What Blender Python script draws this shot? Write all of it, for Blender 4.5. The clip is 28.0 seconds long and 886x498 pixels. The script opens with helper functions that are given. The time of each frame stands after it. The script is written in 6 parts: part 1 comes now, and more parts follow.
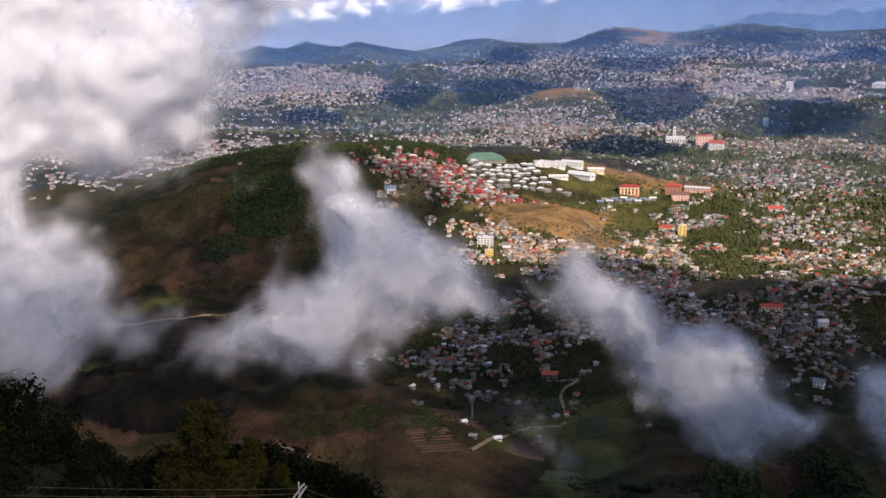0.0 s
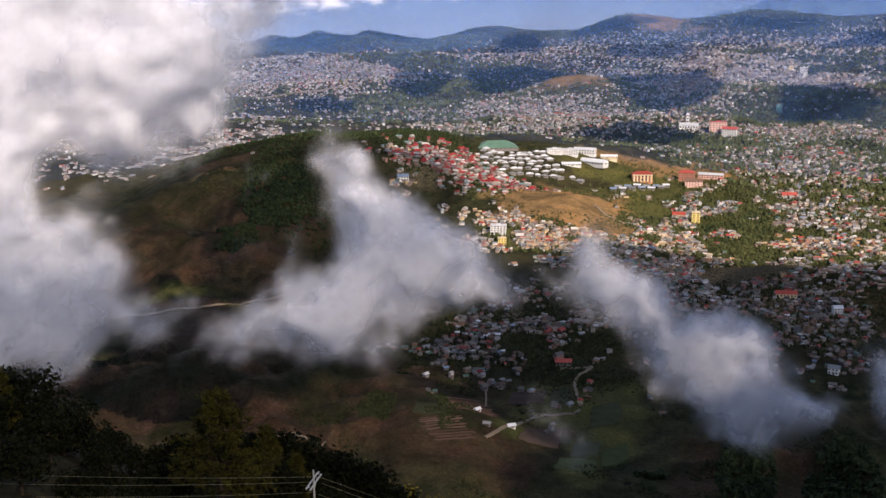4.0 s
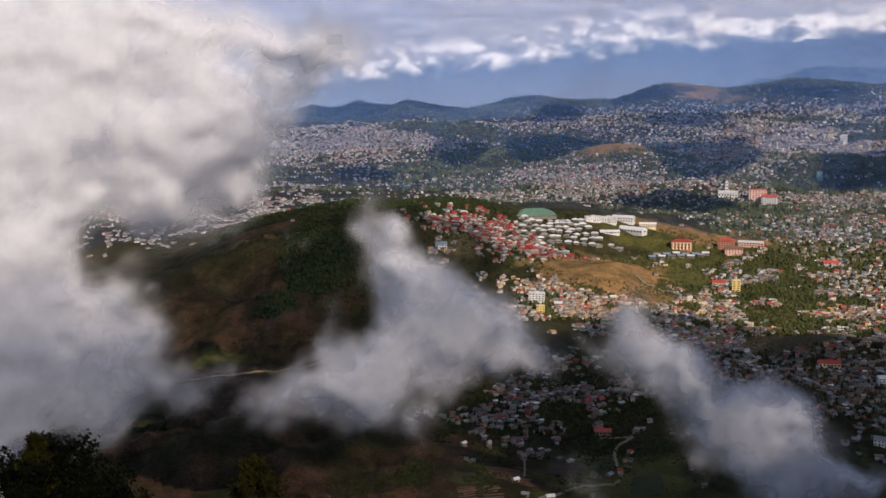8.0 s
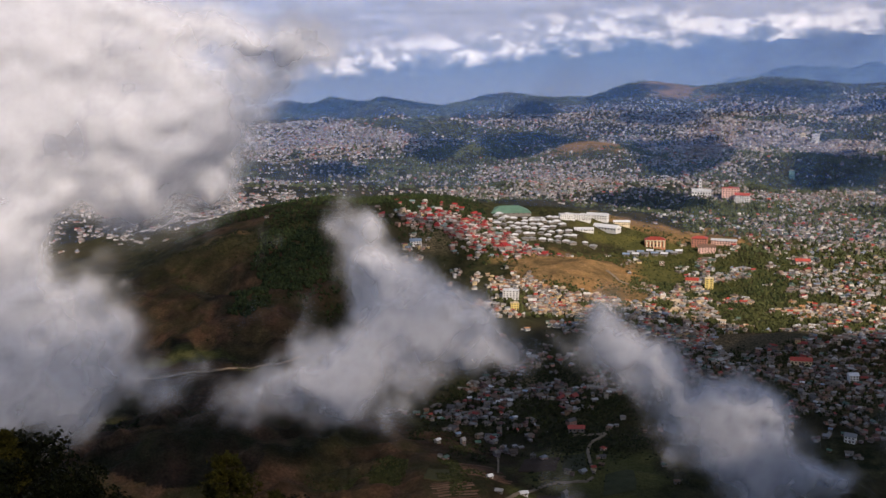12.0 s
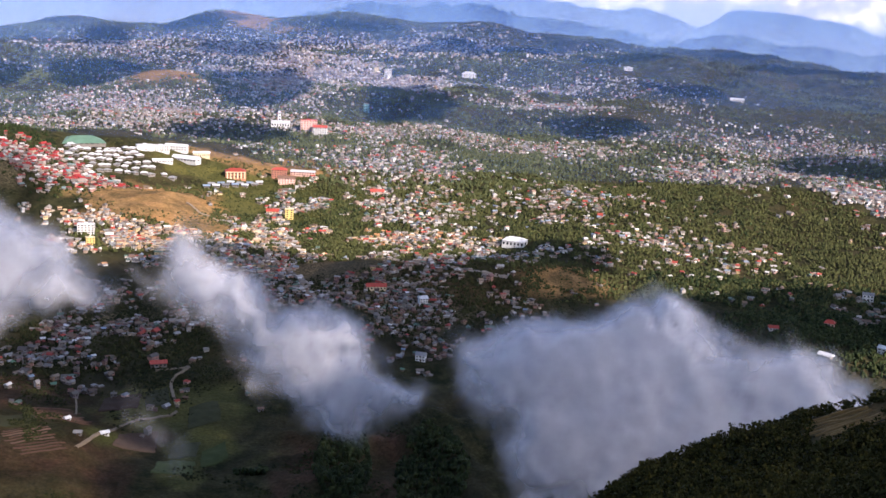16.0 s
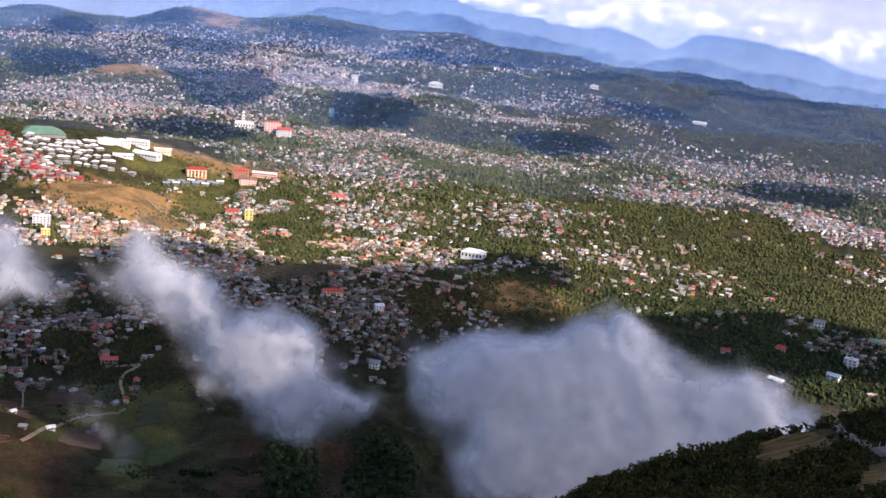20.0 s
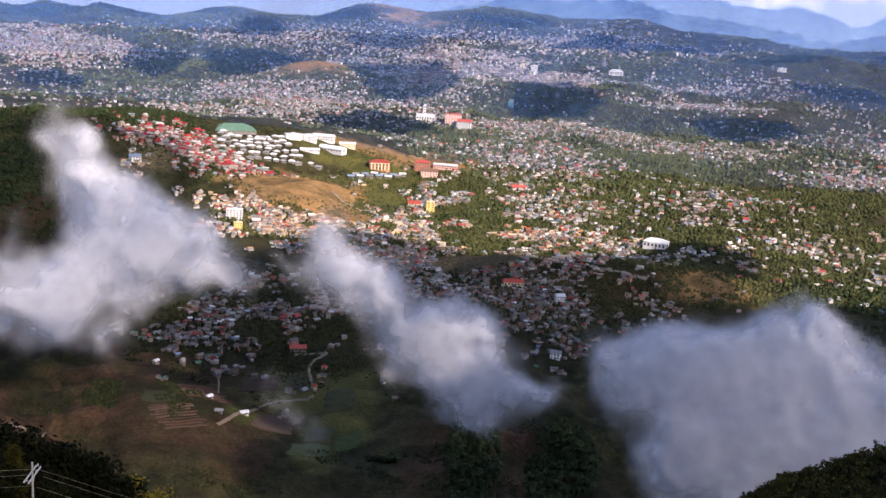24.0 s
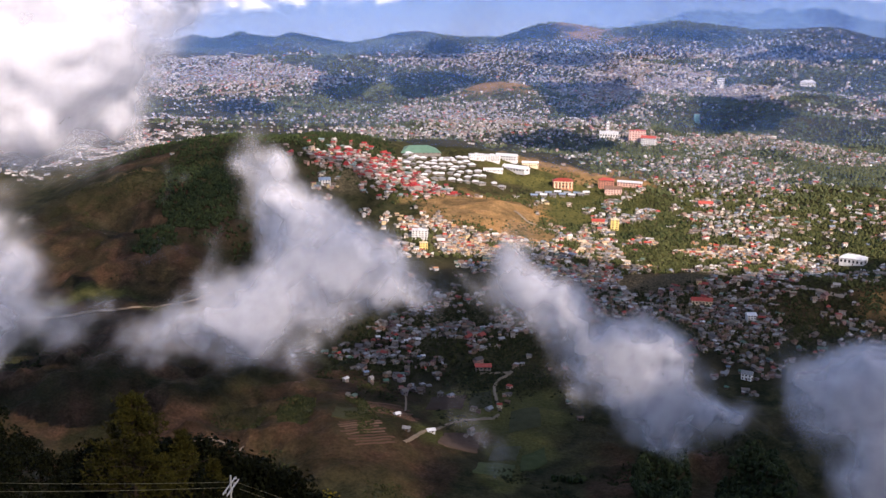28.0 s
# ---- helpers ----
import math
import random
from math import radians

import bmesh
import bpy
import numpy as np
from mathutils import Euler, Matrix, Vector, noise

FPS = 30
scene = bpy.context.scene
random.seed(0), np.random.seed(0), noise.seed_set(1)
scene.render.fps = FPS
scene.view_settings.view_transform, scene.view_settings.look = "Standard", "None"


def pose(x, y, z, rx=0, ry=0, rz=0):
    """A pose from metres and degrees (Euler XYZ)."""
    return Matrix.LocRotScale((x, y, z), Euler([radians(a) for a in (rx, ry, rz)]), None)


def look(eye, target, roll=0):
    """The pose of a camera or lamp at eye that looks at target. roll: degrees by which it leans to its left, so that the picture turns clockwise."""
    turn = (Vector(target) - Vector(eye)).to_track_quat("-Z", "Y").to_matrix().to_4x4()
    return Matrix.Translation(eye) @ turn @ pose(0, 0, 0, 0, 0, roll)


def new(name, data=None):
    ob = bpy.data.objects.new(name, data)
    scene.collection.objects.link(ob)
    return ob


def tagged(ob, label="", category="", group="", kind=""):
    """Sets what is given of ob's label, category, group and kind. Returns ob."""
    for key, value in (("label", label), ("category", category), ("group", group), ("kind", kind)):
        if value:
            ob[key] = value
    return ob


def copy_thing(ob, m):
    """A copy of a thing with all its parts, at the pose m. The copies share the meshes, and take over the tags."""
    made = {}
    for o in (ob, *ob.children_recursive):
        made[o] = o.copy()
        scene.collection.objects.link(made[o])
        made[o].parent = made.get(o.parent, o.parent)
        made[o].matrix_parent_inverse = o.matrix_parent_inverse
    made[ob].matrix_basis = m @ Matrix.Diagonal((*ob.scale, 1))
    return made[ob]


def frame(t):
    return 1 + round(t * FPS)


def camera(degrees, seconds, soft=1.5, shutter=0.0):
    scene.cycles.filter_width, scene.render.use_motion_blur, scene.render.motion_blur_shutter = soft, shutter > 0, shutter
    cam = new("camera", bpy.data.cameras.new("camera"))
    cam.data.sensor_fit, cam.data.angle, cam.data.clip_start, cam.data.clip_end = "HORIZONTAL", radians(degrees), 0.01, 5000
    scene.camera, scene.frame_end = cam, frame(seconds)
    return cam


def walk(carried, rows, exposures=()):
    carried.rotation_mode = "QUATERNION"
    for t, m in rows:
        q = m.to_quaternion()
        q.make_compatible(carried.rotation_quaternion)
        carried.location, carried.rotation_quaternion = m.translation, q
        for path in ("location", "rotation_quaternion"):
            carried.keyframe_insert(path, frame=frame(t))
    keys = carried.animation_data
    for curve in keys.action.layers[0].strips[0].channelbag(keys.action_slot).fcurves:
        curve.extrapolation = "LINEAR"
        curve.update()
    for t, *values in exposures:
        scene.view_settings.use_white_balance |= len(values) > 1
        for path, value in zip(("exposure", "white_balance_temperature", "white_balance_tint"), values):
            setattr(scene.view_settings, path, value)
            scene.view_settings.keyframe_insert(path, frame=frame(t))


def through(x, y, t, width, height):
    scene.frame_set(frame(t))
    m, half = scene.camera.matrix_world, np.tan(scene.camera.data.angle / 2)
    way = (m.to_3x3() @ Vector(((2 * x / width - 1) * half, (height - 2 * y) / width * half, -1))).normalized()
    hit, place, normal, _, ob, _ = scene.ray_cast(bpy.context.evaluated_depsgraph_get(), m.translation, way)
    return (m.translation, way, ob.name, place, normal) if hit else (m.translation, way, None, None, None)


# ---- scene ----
# ---- the camera stands on the lookout and turns ----
cam = camera(42.39, 28.0, soft=1.5)
PATH = [
    (0, pose(0, 0, 420, 77.40, -0.00, -0.00)),
    (0.5, pose(0, 0, 420, 77.61, -0.18, -0.40)),
    (1, pose(0, 0, 420, 77.56, -0.02, -0.27)),
    (1.5, pose(0, 0, 420, 77.31, 0.01, -0.25)),
    (2, pose(0, 0, 420, 77.15, 0.33, 0.18)),
    (2.5, pose(0, 0, 420, 76.33, 0.42, 0.22)),
    (4.5, pose(0, 0, 420, 77.34, 0.44, 1.05)),
    (5, pose(0, 0, 420, 78.14, 0.63, 1.91)),
    (5.5, pose(0, 0, 420, 78.98, 0.69, 2.40)),
    (6, pose(0, 0, 420, 79.24, 0.56, 2.30)),
    (6.5, pose(0, 0, 420, 79.44, 0.54, 2.35)),
    (7, pose(0, 0, 420, 79.50, 0.85, 2.44)),
    (7.5, pose(0, 0, 420, 80.10, 0.53, 2.20)),
    (8, pose(0, 0, 420, 80.22, 0.70, 2.47)),
    (8.5, pose(0, 0, 420, 80.39, 0.85, 2.64)),
    (9, pose(0, 0, 420, 80.14, 1.10, 2.77)),
    (9.5, pose(0, 0, 420, 80.23, 1.22, 2.65)),
    (10, pose(0, 0, 420, 80.56, 1.22, 2.71)),
    (10.5, pose(0, 0, 420, 80.88, 1.04, 2.66)),
    (11, pose(0, 0, 420, 80.89, 0.88, 2.28)),
    (11.5, pose(0, 0, 420, 80.58, 0.85, 1.93)),
    (13.5, pose(0, 0, 420, 77.44, -0.45, -3.89)),
    (14, pose(0, 0, 420, 76.24, 0.91, -7.76)),
    (14.5, pose(0, 0, 420, 76.11, -0.18, -13.15)),
    (15, pose(0, 0, 420, 75.92, -0.80, -17.01)),
    (15.5, pose(0, 0, 420, 76.07, -1.62, -18.41)),
    (16, pose(0, 0, 420, 77.11, -2.98, -19.29)),
    (16.5, pose(0, 0, 420, 77.40, -4.06, -20.46)),
    (17, pose(0, 0, 420, 77.74, -5.28, -21.82)),
    (17.5, pose(0, 0, 420, 77.64, -6.26, -22.76)),
    (18, pose(0, 0, 420, 77.52, -5.98, -22.44)),
    (18.5, pose(0, 0, 420, 77.67, -6.00, -21.13)),
    (19, pose(0, 0, 420, 77.72, -6.61, -20.57)),
    (19.5, pose(0, 0, 420, 77.70, -5.99, -20.63)),
    (20, pose(0, 0, 420, 77.69, -6.01, -20.73)),
    (20.5, pose(0, 0, 420, 77.59, -5.13, -21.05)),
    (22.5, pose(0, 0, 420, 77.58, -5.62, -19.78)),
    (23, pose(0, 0, 420, 77.64, -5.07, -18.28)),
    (23.5, pose(0, 0, 420, 76.69, -4.47, -14.53)),
    (24, pose(0, 0, 420, 76.47, -3.67, -11.97)),
    (24.5, pose(0, 0, 420, 77.09, -4.60, -10.85)),
    (25, pose(0, 0, 420, 76.89, -4.37, -10.15)),
    (25.5, pose(0, 0, 420, 76.47, -3.88, -8.44)),
    (26, pose(0, 0, 420, 76.76, -3.08, -7.94)),
    (26.5, pose(0, 0, 420, 76.06, -2.33, -6.37)),
    (27, pose(0, 0, 420, 75.98, -1.41, -5.03)),
    (27.5, pose(0, 0, 420, 76.46, -1.18, -3.81)),
    (28, pose(0, 0, 420, 77.06, -1.05, -3.13)),
]
EXPOSURES = [(0, 0.2, 6400, 19), (2.5, 0.2, 6400, 19), (5, 0.08, 6450, 18), (6, -0.06, 6500, 17), (8, -0.28, 6550, 16), (11.5, -0.3, 6550, 16), (13.5, 0.34, 6450, 22), (14.5, 0.54, 6300, 23), (16, 0.76, 6150, 22), (20, 0.74, 6150, 22), (24, 0.68, 6250, 23), (28, 0.55, 6350, 23)]
walk(cam, PATH, EXPOSURES)

# ---- daylight: a low warm sun behind the lookout's right shoulder, hazy sky ----
SUN_BEARING, SUN_HEIGHT = 152.0, 32.0
world = bpy.data.worlds.new("sky")
scene.world = world
world.use_nodes = True
sky = world.node_tree.nodes.new("ShaderNodeTexSky")
sky.sky_type, sky.sun_disc = "NISHITA", False
sky.sun_elevation, sky.sun_rotation = radians(SUN_HEIGHT), radians(SUN_BEARING)
world.node_tree.nodes["Background"].inputs["Strength"].default_value = 0.11
world.node_tree.links.new(sky.outputs[0], world.node_tree.nodes["Background"].inputs["Color"])
sun = new("sun", bpy.data.lights.new("sun", "SUN"))
sun.data.energy, sun.data.angle, sun.data.color = 4.95, radians(0.6), (1.0, 0.86, 0.67)
sb, sh = radians(SUN_BEARING), radians(SUN_HEIGHT)
TO_SUN = Vector((math.sin(sb) * math.cos(sh), math.cos(sb) * math.cos(sh), math.sin(sh)))
sun.matrix_world = look(Vector((0, 0, 900)), Vector((0, 0, 900)) - TO_SUN)

# ---- the lie of the land: a lookout on a mountain, a valley, a hill town and far ridges ----
EYE = 420.0


def lattice(i, j, k, seed):
    h = (i * 374761393 + j * 668265263 + k * 2147483647 + seed * 974711) & 0xFFFFFFFF
    h = ((h ^ (h >> 13)) * 1274126177) & 0xFFFFFFFF
    h = ((h ^ (h >> 16)) * 2246822519) & 0xFFFFFFFF
    return ((h ^ (h >> 15)) & 0xFFFF) / 65535.0


def value_noise(x, y, z, seed):
    xi, yi, zi = np.floor(x).astype(np.int64), np.floor(y).astype(np.int64), np.floor(z).astype(np.int64)
    u, v, w = x - xi, y - yi, z - zi
    u, v, w = u * u * (3 - 2 * u), v * v * (3 - 2 * v), w * w * (3 - 2 * w)
    out = 0
    for a in (0, 1):
        for b in (0, 1):
            for c in (0, 1):
                out = out + lattice(xi + a, yi + b, zi + c, seed) * (u if a else 1 - u) * (v if b else 1 - v) * (w if c else 1 - w)
    return out


def fbm(x, y, z=0.37, octaves=4, seed=1):
    """Soft noise about 0, from about -0.5 to 0.5."""
    x, y = np.asarray(x, float), np.asarray(y, float)
    z = np.zeros_like(x) + z
    total, size, norm = 0, 1.0, 0
    for o in range(octaves):
        total = total + (value_noise(x, y, z, seed + o) - 0.5) * size
        norm += size
        x, y, z, size = x * 2.03 + 11.3, y * 2.03 + 5.7, z * 2.03 + 3.1, size * 0.5
    return total / norm * 1.5


def smooth(a, b, v):
    s = np.clip((v - a) / (b - a), 0, 1)
    return s * s * (3 - 2 * s)


# valley floor to far slopes: distance from the lookout and height
REACH = (0, 900, 1150, 1330, 1560, 1850, 2250, 2550, 2950, 3400, 3950, 4400, 4900)
FLOOR = (0, 2, 4, 10, 24, 46, 80, 98, 123, 160, 205, 230, 150)
# brow of the lookout's own mountain: bearing, drop below the eye in degrees, distance
BROW_AT = (-180, -120, -60, -40, -28, -22, -16, -9, -4, 2, 24, 28.7, 31.4, 35.6, 39.6, 42, 46, 52, 70, 120, 180)
# behind the camera it rises above the eye, unseen, raised to shade near slopes
BROW_DROP = (36, 26, -6, -16, -20, -20.6, -24.0, -24.8, -26.6, -28.8, -31, -24.9, -22.9, -20.9, -19.2, -18.0, -15.9, -13.5, -5, 24, 36)
BROW_FAR = (250, 200, 150, 140, 140, 140, 140, 140, 140, 170, 290, 380, 410, 430, 440, 445, 450, 440, 350, 250, 250)
# hills: bearing, distance, half-width across, half-depth, height
HILLS = (
    (-7.5, 1950, 220, 270, 74), (-1.5, 2030, 170, 220, 36), (-12.0, 1800, 170, 280, 34), (5.5, 2170, 240, 190, 42), (5.6, 1830, 95, 110, 26),
    (6.0, 3000, 150, 150, 36), (-5.0, 3450, 330, 280, 42), (-8.0, 2950, 260, 200, 14), (15.0, 2850, 190, 130, 26), (19.5, 2500, 150, 110, 22),
    (25.0, 2900, 260, 150, 24), (16.5, 1580, 75, 60, 15), (27.0, 1900, 230, 200, 26), (36.0, 2150, 300, 200, 24), (40.0, 3200, 380, 250, 26),
    (31.0, 3600, 320, 220, 34), (24.0, 1560, 120, 70, 14), (-14.0, 1150, 160, 200, 42), (-2.0, 1000, 90, 160, 26), (12.0, 3500, 200, 160, 22),
)
# far skyline: bearing and height in degrees
CREST_AT = (-30, -12, -10.7, -9, -7.6, -6.7, -5.1, -4.3, -2.3, -1.2, 0.2, 1.84, 3.6, 6.05, 7.95, 9, 10.1, 11.2, 13, 14.4, 16, 18.4, 20.2, 21.9, 23.9, 27, 29.5, 31.7, 32.6, 35.3, 38, 39.3, 42, 50)
CREST_UP = (-3.1, -3.1, -2.95, -2.53, -2.64, -2.32, -2.68, -2.28, -2.67, -2.83, -2.42, -2.09, -2.42, -2.42, -1.74, -1.6, -1.68, -1.9, -1.66, -1.36, -1.5, -1.74, -1.62, -1.5, -1.96, -1.98, -2.46, -2.38, -2.2, -2.46, -2.82, -3.02, -2.98, -3.1)


def land(x, y):
    """Height of the ground, before paths and terraces."""
    x, y = np.asarray(x, float), np.asarray(y, float)
    d = np.hypot(x, y) + 1e-6
    az = np.degrees(np.arctan2(x, y))
    z = np.interp(d, REACH, FLOOR)
    for b, r, wide, deep, high in HILLS:
        cx, cy, s, c = r * math.sin(radians(b)), r * math.cos(radians(b)), math.sin(radians(b)), math.cos(radians(b))
        u, v = (x - cx) * c - (y - cy) * s, (x - cx) * s + (y - cy) * c
        z = z + high * np.exp(-(u / wide) ** 2 - (v / deep) ** 2)
    relief = smooth(800, 1500, d)
    z = z + fbm(x / 420, y / 420, seed=3) * 46 * relief + fbm(x / 110, y / 110, seed=9) * (14 + 8 * smooth(-3, -9, az) * smooth(2300, 1700, d))
    z = z + fbm(x / 28, y / 28, seed=14) * 4.0
    # gullies down the bare slopes
    bare = smooth(-1, -5, az) * smooth(850, 950, d) * smooth(2000, 1700, d) + smooth(11, 14, az) * smooth(800, 900, d) * smooth(1180, 1050, d)
    bare = bare * (1 - 0.85 * np.exp(-((d - 1425) / 50) ** 2))
    z = z + (0.13 - np.abs(fbm(x / 95, y / 130, seed=61))) * 62 * bare + (0.12 - np.abs(fbm(x / 33, y / 40, seed=63))) * 16 * bare
    # far crest
    crest = sum(np.interp(az + k, CREST_AT, CREST_UP) for k in (-0.25, 0, 0.25)) / 3
    crest = crest + fbm(az / 0.9, az * 0 + 2.0, seed=21) * 0.12
    top = EYE + 4450 * np.tan(np.radians(crest))
    far = smooth(3750, 4450, d)
    z = z * (1 - far) + (top - 190 * smooth(4470, 4900, d) + fbm(x / 160, y / 160, seed=5) * 18 * (1 - far)) * far
    # side ridges and hollows run down from the far crest
    spine = smooth(3050, 3700, d) * smooth(4420, 4150, d) * (0.35 + 0.65 * smooth(17, 25, az))
    z = z + (0.14 - np.abs(fbm(x / 330 + y / 900, y / 520, seed=65))) * 190 * spine
    # the mountain under the lookout
    drop, brow = np.interp(az, BROW_AT, BROW_DROP), np.interp(az, BROW_AT, BROW_FAR)
    q = np.clip(d / brow, 0, 1)
    near = EYE + d * np.tan(np.radians(drop - 14 * (1 - q) ** 1.2)) + fbm(x / 30, y / 30, seed=31) * 5 * smooth(20, 90, d)
    rim = EYE + brow * np.tan(np.radians(drop))
    past = rim - (d - brow) * (0.66 + 0.3 * smooth(0, 120, d - brow)) + fbm(x / 45, y / 45, seed=31) * 8
    near = np.where(d < brow, near, past)
    near = np.where(d < 12, near * (d / 12) + (EYE - 1.7 - d * 0.35) * (1 - d / 12), near)
    gap = near - z
    k = 18.0
    return z + np.where(gap > 6 * k, gap, k * np.log1p(np.exp(np.clip(gap / k, -40, 40))))


def spot(bearing, distance):
    x, y = distance * np.sin(np.radians(bearing)), distance * np.cos(np.radians(bearing))
    return x, y, land(x, y)

# ---- materials ----
def mat(name, rough=0.85):
    m = bpy.data.materials.new(name)
    m.use_nodes = True
    m.node_tree.nodes["Principled BSDF"].inputs["Roughness"].default_value = rough
    m.node_tree.nodes["Principled BSDF"].inputs["Specular IOR Level"].default_value = 0.25
    return m, m.node_tree.nodes, m.node_tree.links, m.node_tree.nodes["Principled BSDF"]


def node(nodes, kind, **values):
    n = nodes.new("ShaderNode" + kind)
    for key, value in values.items():
        n.inputs[key].default_value = value
    return n


def noise_of(nodes, links, scale, detail=4.0, coords="Object", rough=0.6):
    at = nodes.new("ShaderNodeTexCoord")
    n = node(nodes, "TexNoise", Scale=scale, Detail=detail, Roughness=rough)
    links.new(at.outputs[coords], n.inputs["Vector"])
    return n.outputs["Fac"]


def ramp(nodes, links, source, stops):
    r = nodes.new("ShaderNodeValToRGB")
    while len(r.color_ramp.elements) < len(stops):
        r.color_ramp.elements.new(0.5)
    for e, (at, colour) in zip(r.color_ramp.elements, stops):
        e.position, e.color = at, (*colour, 1)
    links.new(source, r.inputs[0])
    return r.outputs[0]


def mix(nodes, links, fac, a, b, blend="MIX"):
    m = nodes.new("ShaderNodeMix")
    m.data_type, m.blend_type = "RGBA", blend
    for source, slot in ((fac, 0), (a, 6), (b, 7)):
        if isinstance(source, (int, float)):
            m.inputs[slot].default_value = source
        elif isinstance(source, tuple):
            m.inputs[slot].default_value = (*source, 1)
        else:
            links.new(source, m.inputs[slot])
    return m.outputs[2]


def sums(nodes, links, op, a, b, clamp=False):
    m = nodes.new("ShaderNodeMath")
    m.operation, m.use_clamp = op, clamp
    for source, slot in ((a, 0), (b, 1)):
        if isinstance(source, (int, float)):
            m.inputs[slot].default_value = source
        else:
            links.new(source, m.inputs[slot])
    return m.outputs[0]


def bump(nodes, links, bsdf, height, strength, distance):
    b = node(nodes, "Bump", Strength=strength, Distance=distance)
    links.new(height, b.inputs["Height"])
    links.new(b.outputs[0], bsdf.inputs["Normal"])


def paint(name, colour, vary=0.25, scale=0.6, rough=0.8, metal=0.0, islands=False):
    """A weathered surface of one colour, a little different from piece to piece, with stains."""
    m, nodes, links, bsdf = mat(name, rough)
    dark = tuple(c * (1 - vary) for c in colour)
    pale = tuple(min(0.9, c * (1 + vary * 0.6) + 0.02) for c in colour)
    if islands:
        which = nodes.new("ShaderNodeNewGeometry").outputs["Random Per Island"]
    else:
        which = nodes.new("ShaderNodeObjectInfo").outputs["Random"]
    own = ramp(nodes, links, which, ((0.0, dark), (0.5, colour), (1.0, pale)))
    stain = noise_of(nodes, links, scale, 5)
    stained = mix(nodes, links, ramp(nodes, links, stain, ((0.42, (0, 0, 0)), (0.75, (0.6, 0.6, 0.6)))), own, tuple(c * 0.62 for c in colour))
    links.new(stained, bsdf.inputs["Base Color"])
    bsdf.inputs["Metallic"].default_value = metal
    bump(nodes, links, bsdf, stain, 0.3, 0.05)
    return m


def many(name, colours, rough=0.8):
    """One of several paints for every separate piece of a joined mesh."""
    m, nodes, links, bsdf = mat(name, rough)
    which = nodes.new("ShaderNodeNewGeometry").outputs["Random Per Island"]
    r = nodes.new("ShaderNodeValToRGB")
    r.color_ramp.interpolation = "CONSTANT"
    while len(r.color_ramp.elements) < len(colours):
        r.color_ramp.elements.new(0.5)
    for i, (e, colour) in enumerate(zip(r.color_ramp.elements, colours)):
        e.position, e.color = i / len(colours), (*colour, 1)
    links.new(which, r.inputs[0])
    grime = noise_of(nodes, links, 0.5, 4)
    links.new(mix(nodes, links, ramp(nodes, links, grime, ((0.4, (0, 0, 0)), (0.8, (0.5, 0.5, 0.5)))), r.outputs[0], (0.12, 0.10, 0.08)), bsdf.inputs["Base Color"])
    return m


def foliage(name, dark, mid, pale, islands=True, through=0.25):
    m, nodes, links, bsdf = mat(name, 0.75)
    which = nodes.new("ShaderNodeNewGeometry").outputs["Random Per Island"] if islands else noise_of(nodes, links, 0.9, 3)
    patch = noise_of(nodes, links, 0.011, 4)
    own = ramp(nodes, links, which, ((0.0, dark), (0.55, mid), (1.0, pale)))
    tint = mix(nodes, links, ramp(nodes, links, patch, ((0.35, (0, 0, 0)), (0.7, (0.55, 0.55, 0.55)))), own, pale)
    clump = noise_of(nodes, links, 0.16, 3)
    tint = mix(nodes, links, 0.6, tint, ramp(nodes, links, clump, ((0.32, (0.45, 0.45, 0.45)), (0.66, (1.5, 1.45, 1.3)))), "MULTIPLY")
    links.new(tint, bsdf.inputs["Base Color"])
    bsdf.inputs["Specular IOR Level"].default_value = 0.1
    return m


